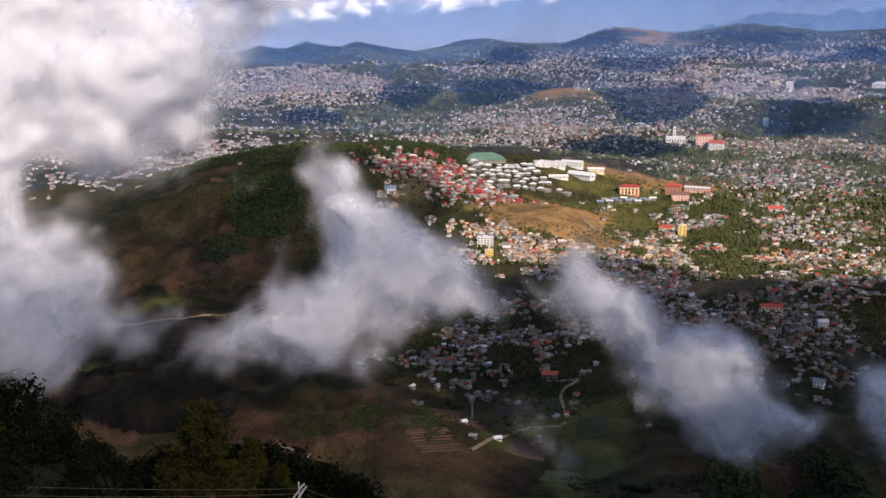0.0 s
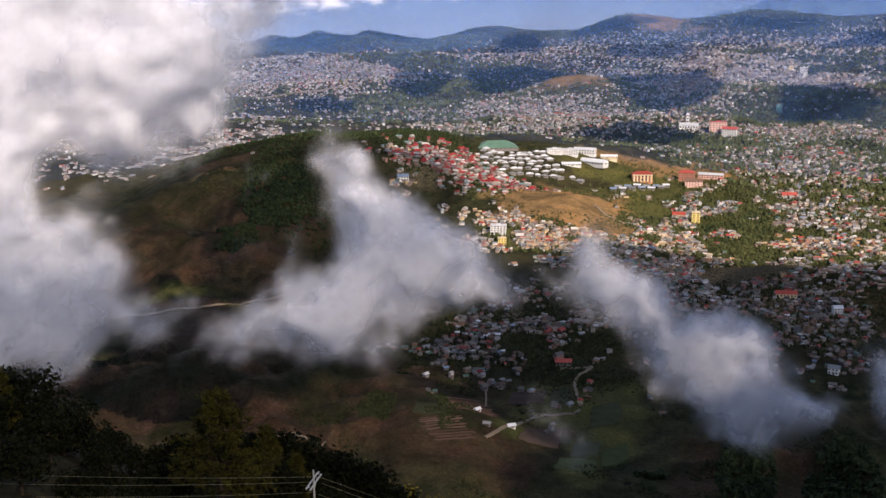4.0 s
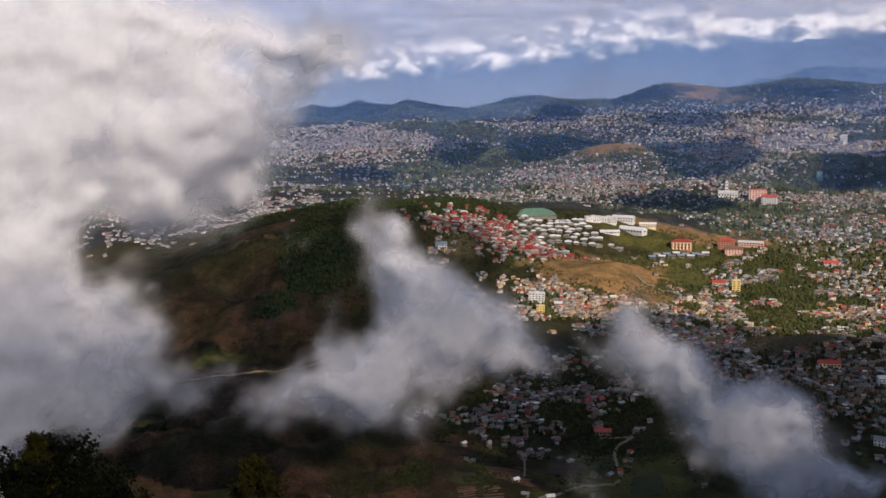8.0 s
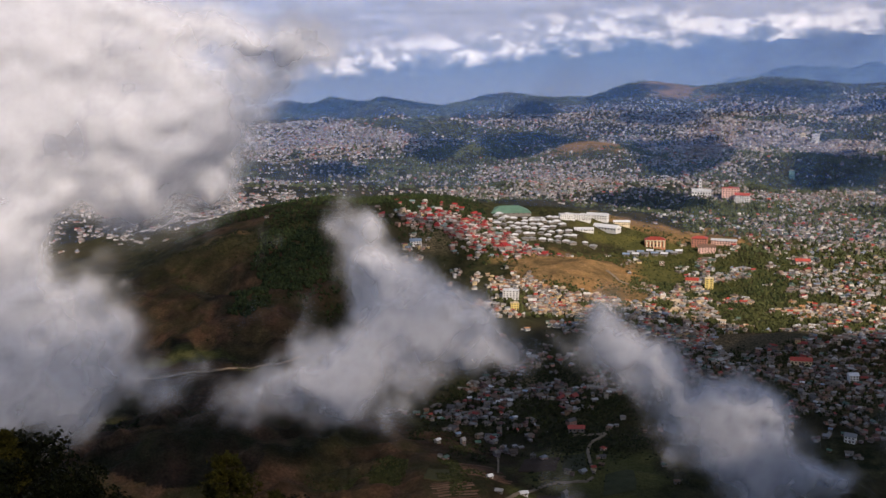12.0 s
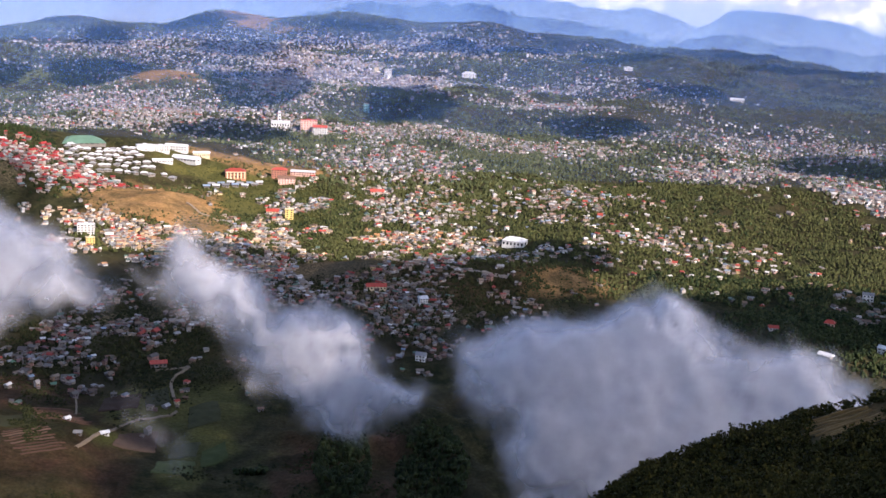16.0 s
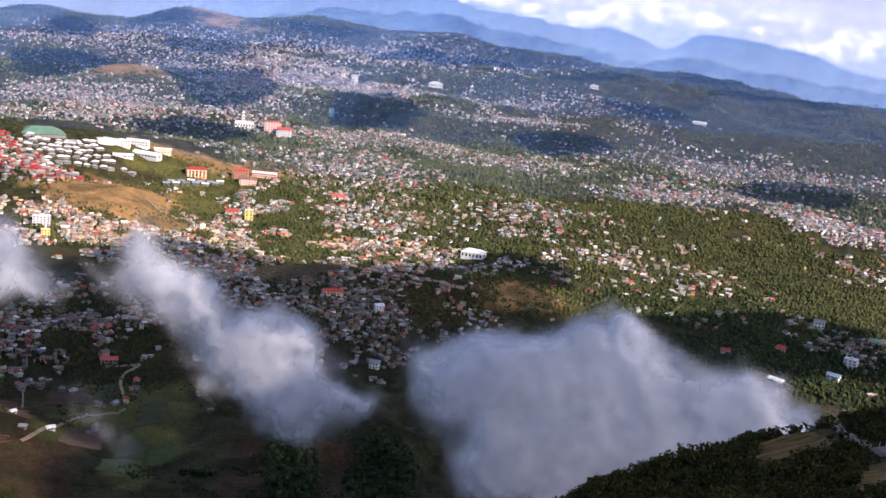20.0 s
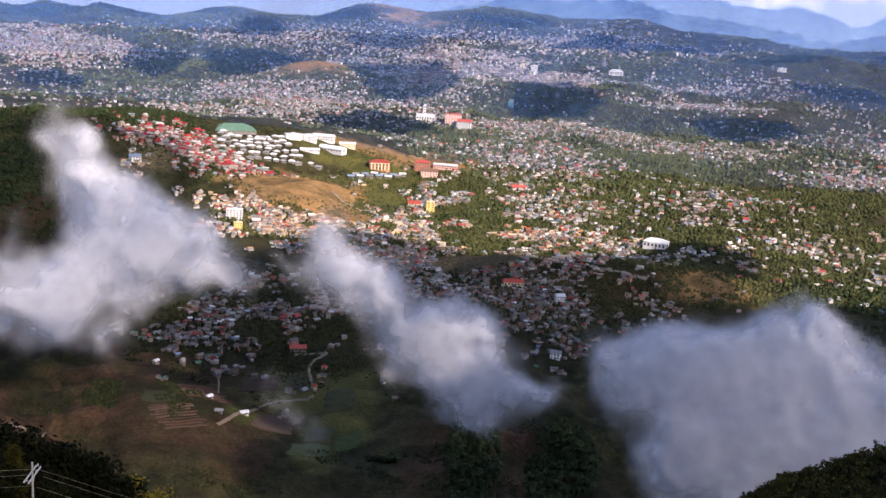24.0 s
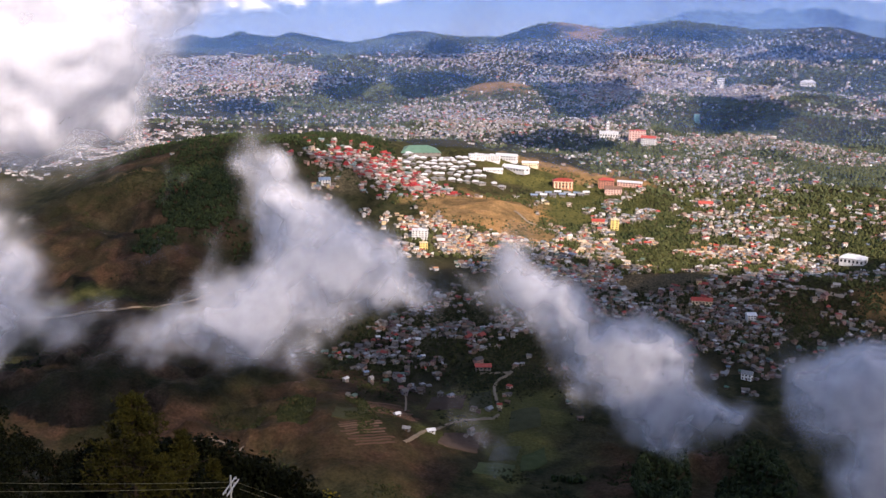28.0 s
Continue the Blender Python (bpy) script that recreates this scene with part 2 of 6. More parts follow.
def ground_material():
    m, nodes, links, bsdf = mat("hillside", 0.95)
    bsdf.inputs["Specular IOR Level"].default_value = 0.05
    cover = nodes.new("ShaderNodeAttribute")
    cover.attribute_name = "cover"
    split = nodes.new("ShaderNodeSeparateColor")
    links.new(cover.outputs["Color"], split.inputs[0])
    built = nodes.new("ShaderNodeAttribute")
    built.attribute_name = "built"
    broad, fine, grit = noise_of(nodes, links, 0.012, 6), noise_of(nodes, links, 0.06, 6, rough=0.7), noise_of(nodes, links, 0.35, 4)
    scrub = mix(nodes, links, ramp(nodes, links, fine, ((0.35, (0, 0, 0)), (0.65, (1, 1, 1)))), (0.017, 0.022, 0.012), (0.062, 0.060, 0.031))
    scrub = mix(nodes, links, ramp(nodes, links, broad, ((0.45, (0, 0, 0)), (0.62, (0.8, 0.8, 0.8)))), scrub, (0.046, 0.040, 0.024))
    soil = mix(nodes, links, ramp(nodes, links, fine, ((0.3, (0, 0, 0)), (0.7, (1, 1, 1)))), (0.040, 0.024, 0.017), (0.105, 0.062, 0.042))
    soil = mix(nodes, links, ramp(nodes, links, broad, ((0.44, (0, 0, 0)), (0.62, (0.8, 0.8, 0.8)))), soil, (0.030, 0.036, 0.016))
    meadow = mix(nodes, links, fine, (0.056, 0.062, 0.022), (0.125, 0.122, 0.044))
    straw = mix(nodes, links, ramp(nodes, links, fine, ((0.32, (0, 0, 0)), (0.66, (1, 1, 1)))), (0.13, 0.092, 0.042), (0.31, 0.195, 0.100))
    straw = mix(nodes, links, ramp(nodes, links, broad, ((0.5, (0, 0, 0)), (0.66, (0.8, 0.8, 0.8)))), straw, (0.30, 0.17, 0.08))
    yard = mix(nodes, links, ramp(nodes, links, grit, ((0.35, (0, 0, 0)), (0.65, (1, 1, 1)))), (0.055, 0.052, 0.034), (0.19, 0.155, 0.105))
    out = mix(nodes, links, split.outputs[0], scrub, soil)
    out = mix(nodes, links, split.outputs[1], out, meadow)
    out = mix(nodes, links, split.outputs[2], out, straw)
    out = mix(nodes, links, built.outputs["Fac"], out, yard)
    out = mix(nodes, links, 0.5, out, ramp(nodes, links, grit, ((0.3, (0.2, 0.2, 0.2)), (0.7, (1.6, 1.55, 1.5)))), "MULTIPLY")
    at = nodes.new("ShaderNodeTexCoord")
    plots = node(nodes, "TexVoronoi", Scale=0.026, Randomness=0.9)
    warp = nodes.new("ShaderNodeVectorMath")
    warp.operation = "ADD"
    stir = node(nodes, "TexNoise", Scale=0.01, Detail=3.0)
    stretch = nodes.new("ShaderNodeVectorMath")
    stretch.operation, stretch.inputs[1].default_value = "MULTIPLY", (60, 60, 0)
    links.new(at.outputs["Object"], stir.inputs["Vector"])
    links.new(stir.outputs["Color"], stretch.inputs[0])
    links.new(at.outputs["Object"], warp.inputs[0])
    links.new(stretch.outputs[0], warp.inputs[1])
    links.new(warp.outputs[0], plots.inputs["Vector"])
    plots.feature, plots.inputs["Smoothness"].default_value = "SMOOTH_F1", 0.35
    shade = ramp(nodes, links, plots.outputs["Color"], ((0.1, (0.55, 0.60, 0.50)), (0.45, (0.95, 0.95, 0.88)), (0.9, (1.4, 1.3, 1.05))))
    out = mix(nodes, links, 0.8, out, shade, "MULTIPLY")
    links.new(out, bsdf.inputs["Base Color"])
    bump(nodes, links, bsdf, fine, 0.8, 6.0)
    return m


HILLSIDE = ground_material()

# ---- helpers for building ----
def mesh_of(name, verts, faces, materials=(), slots=None, shade=False):
    me = bpy.data.meshes.new(name)
    me.from_pydata([tuple(v) for v in verts] if not isinstance(verts, np.ndarray) else verts.tolist(), [], faces if not isinstance(faces, np.ndarray) else faces.tolist())
    for m in materials:
        me.materials.append(m)
    if slots is not None:
        me.polygons.foreach_set("material_index", np.asarray(slots, dtype=np.int32))
    if shade:
        me.polygons.foreach_set("use_smooth", np.ones(len(me.polygons), dtype=bool))
    me.update()
    return me


def part(name, bm, material, parent, label=""):
    """One mesh object under a thing or under a part."""
    me = bpy.data.meshes.new(name)
    if isinstance(bm, bmesh.types.BMesh):
        bm.to_mesh(me)
        bm.free()
    else:
        me = bm
    if not me.materials:
        me.materials.append(material)
    ob = new(name, me)
    ob.parent = parent
    return tagged(ob, label)


def thing(name, label, category, group="", at=(0, 0, 0), turn=0.0):
    ob = new(name)
    ob.empty_display_size = 2.0
    ob.matrix_basis = pose(*at, 0, 0, turn)
    return tagged(ob, label, category, group)


def around(bearing, wide, distance, deep, az, d):
    return np.exp(-(((az - bearing) / wide) ** 2 + ((d - distance) / deep) ** 2))


# ---- ground: one sheet from underfoot to the horizon ----
def build_ground():
    fine = np.arange(-27.0, 50.01, 0.18)
    az = np.concatenate([np.arange(-180, -27, 4.0), fine, np.arange(52, 180, 4.0)])
    d = np.concatenate([[0.0, 3, 6, 10, 15, 22], np.geomspace(30, 700, 80), np.linspace(709, 2600, 240), np.linspace(2614, 4900, 150)])
    A, D = np.meshgrid(np.radians(az), d, indexing="ij")
    X, Y = D * np.sin(A), D * np.cos(A)
    Z = land(X, Y)
    n, m = A.shape
    verts = np.stack([X, Y, Z], -1).reshape(-1, 3)
    i, j = np.meshgrid(np.arange(n), np.arange(m - 1), indexing="ij")
    i2 = (i + 1) % n
    faces = np.stack([i * m + j, i * m + j + 1, i2 * m + j + 1, i2 * m + j], -1).reshape(-1, 4)
    me = mesh_of("ground", verts, faces, [HILLSIDE], shade=True)
    x, y, a, r = X.ravel(), Y.ravel(), np.degrees(A).ravel(), D.ravel()
    wild = fbm(x / 130, y / 130, seed=41)
    wild2 = fbm(x / 45, y / 45, seed=43)
    soil = around(-14.4, 2.6, 1620, 90, a, r) * 1.2 + around(-12.4, 1.8, 1735, 55, a, r) + around(-11.6, 2.2, 1905, 45, a, r) + around(-11, 7, 1560, 260, a, r) * 1.3 + around(-12, 12, 1050, 200, a, r) * 1.4 + around(2, 6, 1080, 90, a, r) * 0.8 + around(14, 9, 960, 140, a, r) * 0.4 + around(2.6, 1.5, 930, 55, a, r) + around(12.6, 1.1, 940, 90, a, r) + around(17.6, 0.7, 940, 110, a, r) + around(20, 5, 1500, 110, a, r) * 0.9 + around(14.6, 2.4, 1580, 48, a, r) * 1.3
    soil = smooth(0.35, 0.75, soil + wild * 0.9)
    # green grows in the gullies
    gully = smooth(0.12, 0.26, np.abs(fbm(x / 95, y / 130, seed=61))) * smooth(-1, -5, a) * smooth(2000, 1700, r)
    soil = soil * (1 - 0.45 * gully) * (0.75 + 0.25 * smooth(0.02, 0.12, np.abs(fbm(x / 33, y / 40, seed=63))))
    meadow = around(6.6, 1.7, 945, 48, a, r) * 1.1 + around(8.0, 1.2, 995, 36, a, r) + around(5.0, 2.2, 1085, 42, a, r) * 0.9 + around(3.0, 1.5, 1005, 30, a, r) * 0.9 + around(10, 4, 1010, 90, a, r) * 0.35 + around(6.5, 4, 1110, 60, a, r) * 0.8 + around(10, 3.2, 1900, 80, a, r) * 1.2 + around(9.0, 3, 2060, 70, a, r) * 0.7 + around(14, 8, 1950, 250, a, r) * 0.6 + around(-14.0, 3.0, 1478, 34, a, r) * 0.8 + around(30, 16, 1900, 300, a, r) * 0.2 + around(1, 3, 1880, 60, a, r) * 0.7
    meadow = smooth(0.4, 0.8, meadow + wild2 * 0.9)
    # dry grass; some weaker patches only brighten ground that lies in the sun
    straw = around(5.4, 3.6, 1830, 120, a, r) * 1.7 + around(11.5, 2.5, 2110, 45, a, r) * 1.2 + around(26.4, 3.0, 1530, 50, a, r) * 1.4 + around(6, 2.8, 2990, 100, a, r) * 1.4 + around(9.8, 1.8, 4300, 220, a, r) * 1.3 + around(1.9, 1.0, 4380, 90, a, r) + around(11.5, 1.2, 4150, 90, a, r) + around(40, 2.0, 1640, 40, a, r) + around(-12, 3, 1850, 30, a, r) * 0.8 + around(41, 2.5, 415, 30, a, r) * 1.1 + around(45.2, 1.5, 320, 40, a, r) + around(9, 1.6, 1720, 22, a, r) + around(7.2, 2.6, 1745, 50, a, r) + around(8, 2.4, 2150, 40, a, r) * 0.7 + around(13, 4, 2180, 60, a, r) * 0.8 + around(20, 6, 1800, 150, a, r) * 0.45
    straw = smooth(0.45, 0.85, straw + wild2 * 0.8)
    built = np.zeros_like(x)
    for b, q, wb, wq, _ in TOWNS:
        built = built + around(b, wb, q, wq, a, r)
    built = smooth(0.5, 1.0, built + wild * 0.8) * (1 - straw) * 0.8 * np.where(r > 1900, smooth(0.0, 0.08, fbm(x / 210, y / 170, seed=71) + 0.4 * fbm(x / 55, y / 55, seed=72) + 0.05), 1.0)
    cover = me.color_attributes.new("cover", "FLOAT_COLOR", "POINT")
    cover.data.foreach_set("color", np.stack([soil, meadow, straw, np.ones_like(x)], -1).ravel().astype(np.float32))
    me.attributes.new("built", "FLOAT", "POINT").data.foreach_set("value", built.astype(np.float32))
    return tagged(new("ground", me), "brown and green mountain slopes round a wide valley", "ground", kind="structure")


# districts: bearing, distance, half-width in degrees, half-depth, houses
TOWNS = (
    (2.0, 1330, 3.6, 130, 300), (9.0, 1420, 4.0, 110, 190), (17.5, 1430, 6.0, 150, 560), (12.0, 1590, 5.0, 60, 260), (3.4, 1690, 2.4, 70, 150),
    (13.0, 1720, 6.5, 60, 330), (15.0, 1900, 4.5, 110, 330), (0.6, 1930, 3.0, 60, 190), (-1.5, 1850, 1.5, 50, 60), (19.0, 2250, 4.5, 150, 380),
    (26.0, 1950, 3.0, 90, 130), (23.0, 2480, 6.0, 170, 560), (15.5, 2560, 3.5, 150, 380), (33.0, 2330, 5.0, 110, 420), (41.0, 2200, 4.5, 120, 420),
    (36.0, 2750, 8.0, 180, 700), (15.5, 3330, 5.0, 260, 900), (25.0, 3150, 5.0, 200, 450), (-6.0, 3350, 5.0, 330, 1050), (2.5, 2750, 5.5, 200, 800), (3.4, 2020, 2.6, 50, 0),
)
TOWNS_TOO = (
    (-11.5, 2500, 3.5, 250, 350), (9.0, 3250, 5.0, 260, 500), (43, 1540, 2.8, 70, 80), (5.0, 3800, 8.0, 220, 600), (19.0, 3900, 6.0, 220, 500), (22.0, 1660, 3.0, 60, 70),
    (36.0, 1600, 7.0, 120, 18), (6.0, 1120, 5.0, 60, 16), (30.0, 1760, 6.0, 160, 150), (-17.0, 2500, 4.0, 300, 250), (12.0, 2300, 4.0, 80, 60), (43.0, 1950, 2.5, 60, 40), (4.0, 2720, 6.0, 260, 650), (11.0, 2850, 4.0, 200, 350),
)
GROUND = build_ground()

# ---- sky behind the last ridge: a plain backdrop of hazy blue and cloud streaks ----
def sky_material():
    m, nodes, links, bsdf = mat("far_sky")
    nodes.remove(bsdf)
    at = nodes.new("ShaderNodeTexCoord")
    parts = nodes.new("ShaderNodeSeparateXYZ")
    links.new(at.outputs["UV"], parts.inputs[0])
    bearing, height = parts.outputs[0], parts.outputs[1]

    def noise(sx, sy, scale, detail, rough):
        to = nodes.new("ShaderNodeMapping")
        to.inputs["Scale"].default_value = (sx, sy, 1.0)
        links.new(at.outputs["UV"], to.inputs[0])
        n = node(nodes, "TexNoise", Scale=scale, Detail=detail, Roughness=rough, Distortion=0.3)
        links.new(to.outputs[0], n.inputs["Vector"])
        return sums(nodes, links, "SUBTRACT", n.outputs["Fac"], 0.5)

    def line(value, low, high):
        """0 at low, 1 at high."""
        return sums(nodes, links, "DIVIDE", sums(nodes, links, "SUBTRACT", value, low), high - low, clamp=True)

    puffs, billow, streaks = noise(1.0, 1.9, 0.55, 7.0, 0.58), noise(1.0, 1.7, 0.8, 6.0, 0.55), noise(0.10, 1.3, 1.0, 6.0, 0.6)
    # base of the cloud deck, in degrees: from -2 (black) to 2 (white)
    over = line(bearing, -20.0, 45.0)
    base = ramp(nodes, links, over, [((b + 20) / 65, (h, h, h)) for b, h in ((-20, 0.05), (-6, 0.20), (0, 0.33), (4, 0.50), (8, 0.60), (14, 0.62), (19, 0.62), (22, 0.52), (27, 0.42), (33, 0.50), (40, 0.38))])
    base = sums(nodes, links, "MULTIPLY_ADD", base, 4.0)
    base.node.inputs[2].default_value = -2.0
    above = sums(nodes, links, "SUBTRACT", height, base)
    edge = sums(nodes, links, "ADD", above, sums(nodes, links, "MULTIPLY", puffs, 2.6))
    edge = sums(nodes, links, "ADD", edge, sums(nodes, links, "MULTIPLY", billow, 0.8))
    clouds = ramp(nodes, links, line(edge, -0.3, 0.5), ((0.0, (0, 0, 0)), (1.0, (1, 1, 1))))
    blue = ramp(nodes, links, line(height, -3.0, 2.0), ((0.0, (0.46, 0.50, 0.58)), (0.25, (0.40, 0.46, 0.56)), (0.55, (0.27, 0.36, 0.50)), (1.0, (0.34, 0.43, 0.57))))
    # sunlit heaps along the base, a grey streaked sheet above them
    heap = sums(nodes, links, "ADD", sums(nodes, links, "MULTIPLY", billow, 2.6), sums(nodes, links, "MULTIPLY", puffs, 1.6))
    heap = ramp(nodes, links, line(heap, -0.6, 0.7), ((0.0, (0.62, 0.62, 0.66)), (0.42, (0.95, 0.93, 0.94)), (0.6, (1.7, 1.6, 1.5)), (1.0, (2.3, 2.1, 1.9))))
    sheet = ramp(nodes, links, line(sums(nodes, links, "ADD", sums(nodes, links, "MULTIPLY", streaks, 1.6), sums(nodes, links, "MULTIPLY", billow, 0.5)), -0.5, 0.5), ((0.0, (0.50, 0.49, 0.52)), (0.4, (0.74, 0.72, 0.74)), (0.65, (1.0, 0.97, 0.97)), (1.0, (1.3, 1.25, 1.22))))
    high = ramp(nodes, links, line(sums(nodes, links, "ADD", above, sums(nodes, links, "MULTIPLY", streaks, 2.2)), 0.9, 1.7), ((0.0, (0, 0, 0)), (1.0, (1, 1, 1))))
    body = mix(nodes, links, high, heap, sheet)
    east = line(bearing, 17.0, 27.0)
    blue = mix(nodes, links, east, blue, (0.62, 0.68, 0.78))
    body = mix(nodes, links, east, body, mix(nodes, links, 0.55, body, (0.85, 0.85, 0.88)))
    glow = node(nodes, "Emission", Strength=1.0)
    links.new(mix(nodes, links, clouds, blue, body), glow.inputs["Color"])
    links.new(glow.outputs[0], nodes["Material Output"].inputs["Surface"])
    return m


def build_backdrop():
    az = np.arange(-60, 80.1, 1.0)
    el = np.array([-6.0, -2, 0, 2, 4, 7])
    A, E = np.meshgrid(az, el, indexing="ij")
    r = 4885
    verts = np.stack([r * np.sin(np.radians(A)), r * np.cos(np.radians(A)), EYE + r * np.tan(np.radians(E))], -1).reshape(-1, 3)
    n, m = A.shape
    i, j = np.meshgrid(np.arange(n - 1), np.arange(m - 1), indexing="ij")
    faces = np.stack([i * m + j, (i + 1) * m + j, (i + 1) * m + j + 1, i * m + j + 1], -1).reshape(-1, 4)
    me = mesh_of("sky_backdrop", verts, faces, [sky_material()], shade=True)
    uv = me.uv_layers.new(name="UVMap")
    order = np.zeros(len(me.loops), dtype=np.int32)
    me.loops.foreach_get("vertex_index", order)
    uv.data.foreach_set("uv", np.stack([A.ravel()[order], E.ravel()[order]], -1).ravel().astype(np.float32))
    ob = tagged(new("sky_backdrop", me), "hazy blue sky under streaked grey and white cloud", "sky", kind="structure")
    return ob


build_backdrop()


# far blue ranges beyond the last ridge: bearing and top in degrees along the crest
def far_range(label, distance, tops, colour, seed, rough):
    az = np.arange(tops[0][0], tops[-1][0], 0.1)
    base = -4.2
    crest = sum(np.interp(az + k, [b for b, _ in tops], [h for _, h in tops]) for k in (-0.4, 0, 0.4)) / 3
    crest = crest + (fbm(az / 1.6, az * 0 + seed, octaves=6, seed=seed) * 0.45 + (0.12 - np.abs(fbm(az / 0.9, az * 0 + seed, octaves=5, seed=seed + 9))) * 0.7) * rough
    rows = []
    for k, (back, share) in enumerate(((-70, 0.0), (-46, 0.3), (-24, 0.65), (0, 1.0), (30, 0.2))):
        r = distance + back + fbm(az / 0.7, az * 0 + k, seed=seed + 2) * 26
        low = EYE + distance * np.tan(np.radians(base))
        z = low + (EYE + distance * np.tan(np.radians(crest)) - low) * share
        rows.append(np.stack([r * np.sin(np.radians(az)), r * np.cos(np.radians(az)), z], -1))
    verts = np.stack(rows, 1).reshape(-1, 3)
    n, m = len(az), 5
    i, j = np.meshgrid(np.arange(n - 1), np.arange(m - 1), indexing="ij")
    faces = np.stack([i * m + j, (i + 1) * m + j, (i + 1) * m + j + 1, i * m + j + 1], -1).reshape(-1, 4)
    return tagged(new("mountain_range", mesh_of("mountain_range", verts, faces, [colour], shade=True)), label, "mountain", kind="structure")


def haze_glow_material(name, top, foot, dapple=0.10):
    """Far mountains that glow unlit: blue haze is painted into the colour, paler towards the foot."""
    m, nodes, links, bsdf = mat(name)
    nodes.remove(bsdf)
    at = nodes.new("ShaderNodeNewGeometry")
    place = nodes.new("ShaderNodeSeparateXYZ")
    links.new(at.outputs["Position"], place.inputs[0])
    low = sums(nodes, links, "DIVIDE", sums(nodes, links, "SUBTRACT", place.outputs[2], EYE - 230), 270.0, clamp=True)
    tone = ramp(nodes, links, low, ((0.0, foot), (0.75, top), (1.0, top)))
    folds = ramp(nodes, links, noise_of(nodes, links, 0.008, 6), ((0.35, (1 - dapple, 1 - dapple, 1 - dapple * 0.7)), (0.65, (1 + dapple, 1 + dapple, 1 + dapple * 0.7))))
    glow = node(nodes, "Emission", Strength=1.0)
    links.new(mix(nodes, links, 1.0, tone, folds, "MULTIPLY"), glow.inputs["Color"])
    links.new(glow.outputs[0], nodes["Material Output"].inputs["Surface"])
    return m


far_range("faint blue mountain range under cloud", 4850, ((8, -2.6), (10, -0.5), (11.5, 0.2), (14, 0.3), (17, 0.45), (19, 0.55), (21.2, 0.05), (22.8, -0.3), (26.8, -0.5), (29.4, -0.55), (31, -1.0), (32, -1.3), (36, -2.4)), haze_glow_material("far_range", (0.26, 0.34, 0.48), (0.40, 0.47, 0.58)), 51, 0.7)
far_range("pale blue cone-shaped mountain beyond the valley", 4835, ((29, -2.8), (31.6, -1.3), (32.8, -0.6), (33.6, -0.2), (34.4, -0.4), (35.6, -0.4), (37.6, -0.65), (39.5, -0.95), (41.8, -1.45), (46, -1.8), (54, -2.2)), haze_glow_material("cone_range", (0.24, 0.34, 0.50), (0.44, 0.52, 0.64)), 53, 0.5)
far_range("hazy blue foothill range", 4780, ((11, -2.4), (13, -1.2), (14.6, -0.92), (16.8, -0.96), (19, -0.6), (20.4, -0.7), (23, -1.0), (25, -1.25), (27, -1.5), (28.6, -1.6), (30.5, -2.05), (33, -1.5), (35.5, -1.7), (38, -2.0), (42, -2.2), (54, -2.5)), haze_glow_material("foothills", (0.10, 0.155, 0.25), (0.27, 0.35, 0.48), 0.35), 57, 1.0)


# ---- haze: see-through blue sheets stand in for hazy air between the ridges ----
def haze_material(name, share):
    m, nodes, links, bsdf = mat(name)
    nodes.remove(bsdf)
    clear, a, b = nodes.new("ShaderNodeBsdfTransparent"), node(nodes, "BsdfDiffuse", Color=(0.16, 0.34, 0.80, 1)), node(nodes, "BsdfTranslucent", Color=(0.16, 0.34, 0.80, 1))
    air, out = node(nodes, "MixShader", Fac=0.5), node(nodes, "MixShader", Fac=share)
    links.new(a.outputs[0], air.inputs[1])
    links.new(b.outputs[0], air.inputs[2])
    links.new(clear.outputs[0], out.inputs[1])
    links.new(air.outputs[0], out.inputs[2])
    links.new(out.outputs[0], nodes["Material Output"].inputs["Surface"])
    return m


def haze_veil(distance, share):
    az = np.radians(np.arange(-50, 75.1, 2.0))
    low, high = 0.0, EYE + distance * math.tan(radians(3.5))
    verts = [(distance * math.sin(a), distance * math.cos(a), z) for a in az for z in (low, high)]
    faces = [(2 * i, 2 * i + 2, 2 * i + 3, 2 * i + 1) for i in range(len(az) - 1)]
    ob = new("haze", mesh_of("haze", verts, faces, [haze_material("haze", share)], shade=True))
    return tagged(ob, "see-through blue sheet standing in for haze over the far town", "haze", kind="stuff")


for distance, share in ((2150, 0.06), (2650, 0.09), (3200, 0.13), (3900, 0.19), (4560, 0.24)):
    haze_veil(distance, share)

# ---- low clouds drifting over the valley: stacks of thin billowing layers ----
scene.cycles.transparent_max_bounces = 32


def cloud_material(name, colour, thick):
    m, nodes, links, bsdf = mat(name)
    nodes.remove(bsdf)
    body = nodes.new("ShaderNodeAttribute")
    body.attribute_name = "vapour"
    wisp = noise_of(nodes, links, 0.03, 4, rough=0.5)
    share = sums(nodes, links, "MULTIPLY", body.outputs["Fac"], sums(nodes, links, "MULTIPLY_ADD", wisp, 1.1))
    share.node.inputs[1].links[0].from_node.inputs[2].default_value = 0.45
    share = sums(nodes, links, "MULTIPLY", share, thick, clamp=True)
    clear = nodes.new("ShaderNodeBsdfTransparent")
    a, b = node(nodes, "BsdfDiffuse", Color=(*colour, 1)), node(nodes, "BsdfTranslucent", Color=(*colour, 1))
    mist, out = node(nodes, "MixShader", Fac=0.28), nodes.new("ShaderNodeMixShader")
    links.new(a.outputs[0], mist.inputs[1])
    links.new(b.outputs[0], mist.inputs[2])
    links.new(share, out.inputs[0])
    links.new(clear.outputs[0], out.inputs[1])
    links.new(mist.outputs[0], out.inputs[2])
    links.new(out.outputs[0], nodes["Material Output"].inputs["Surface"])
    return m


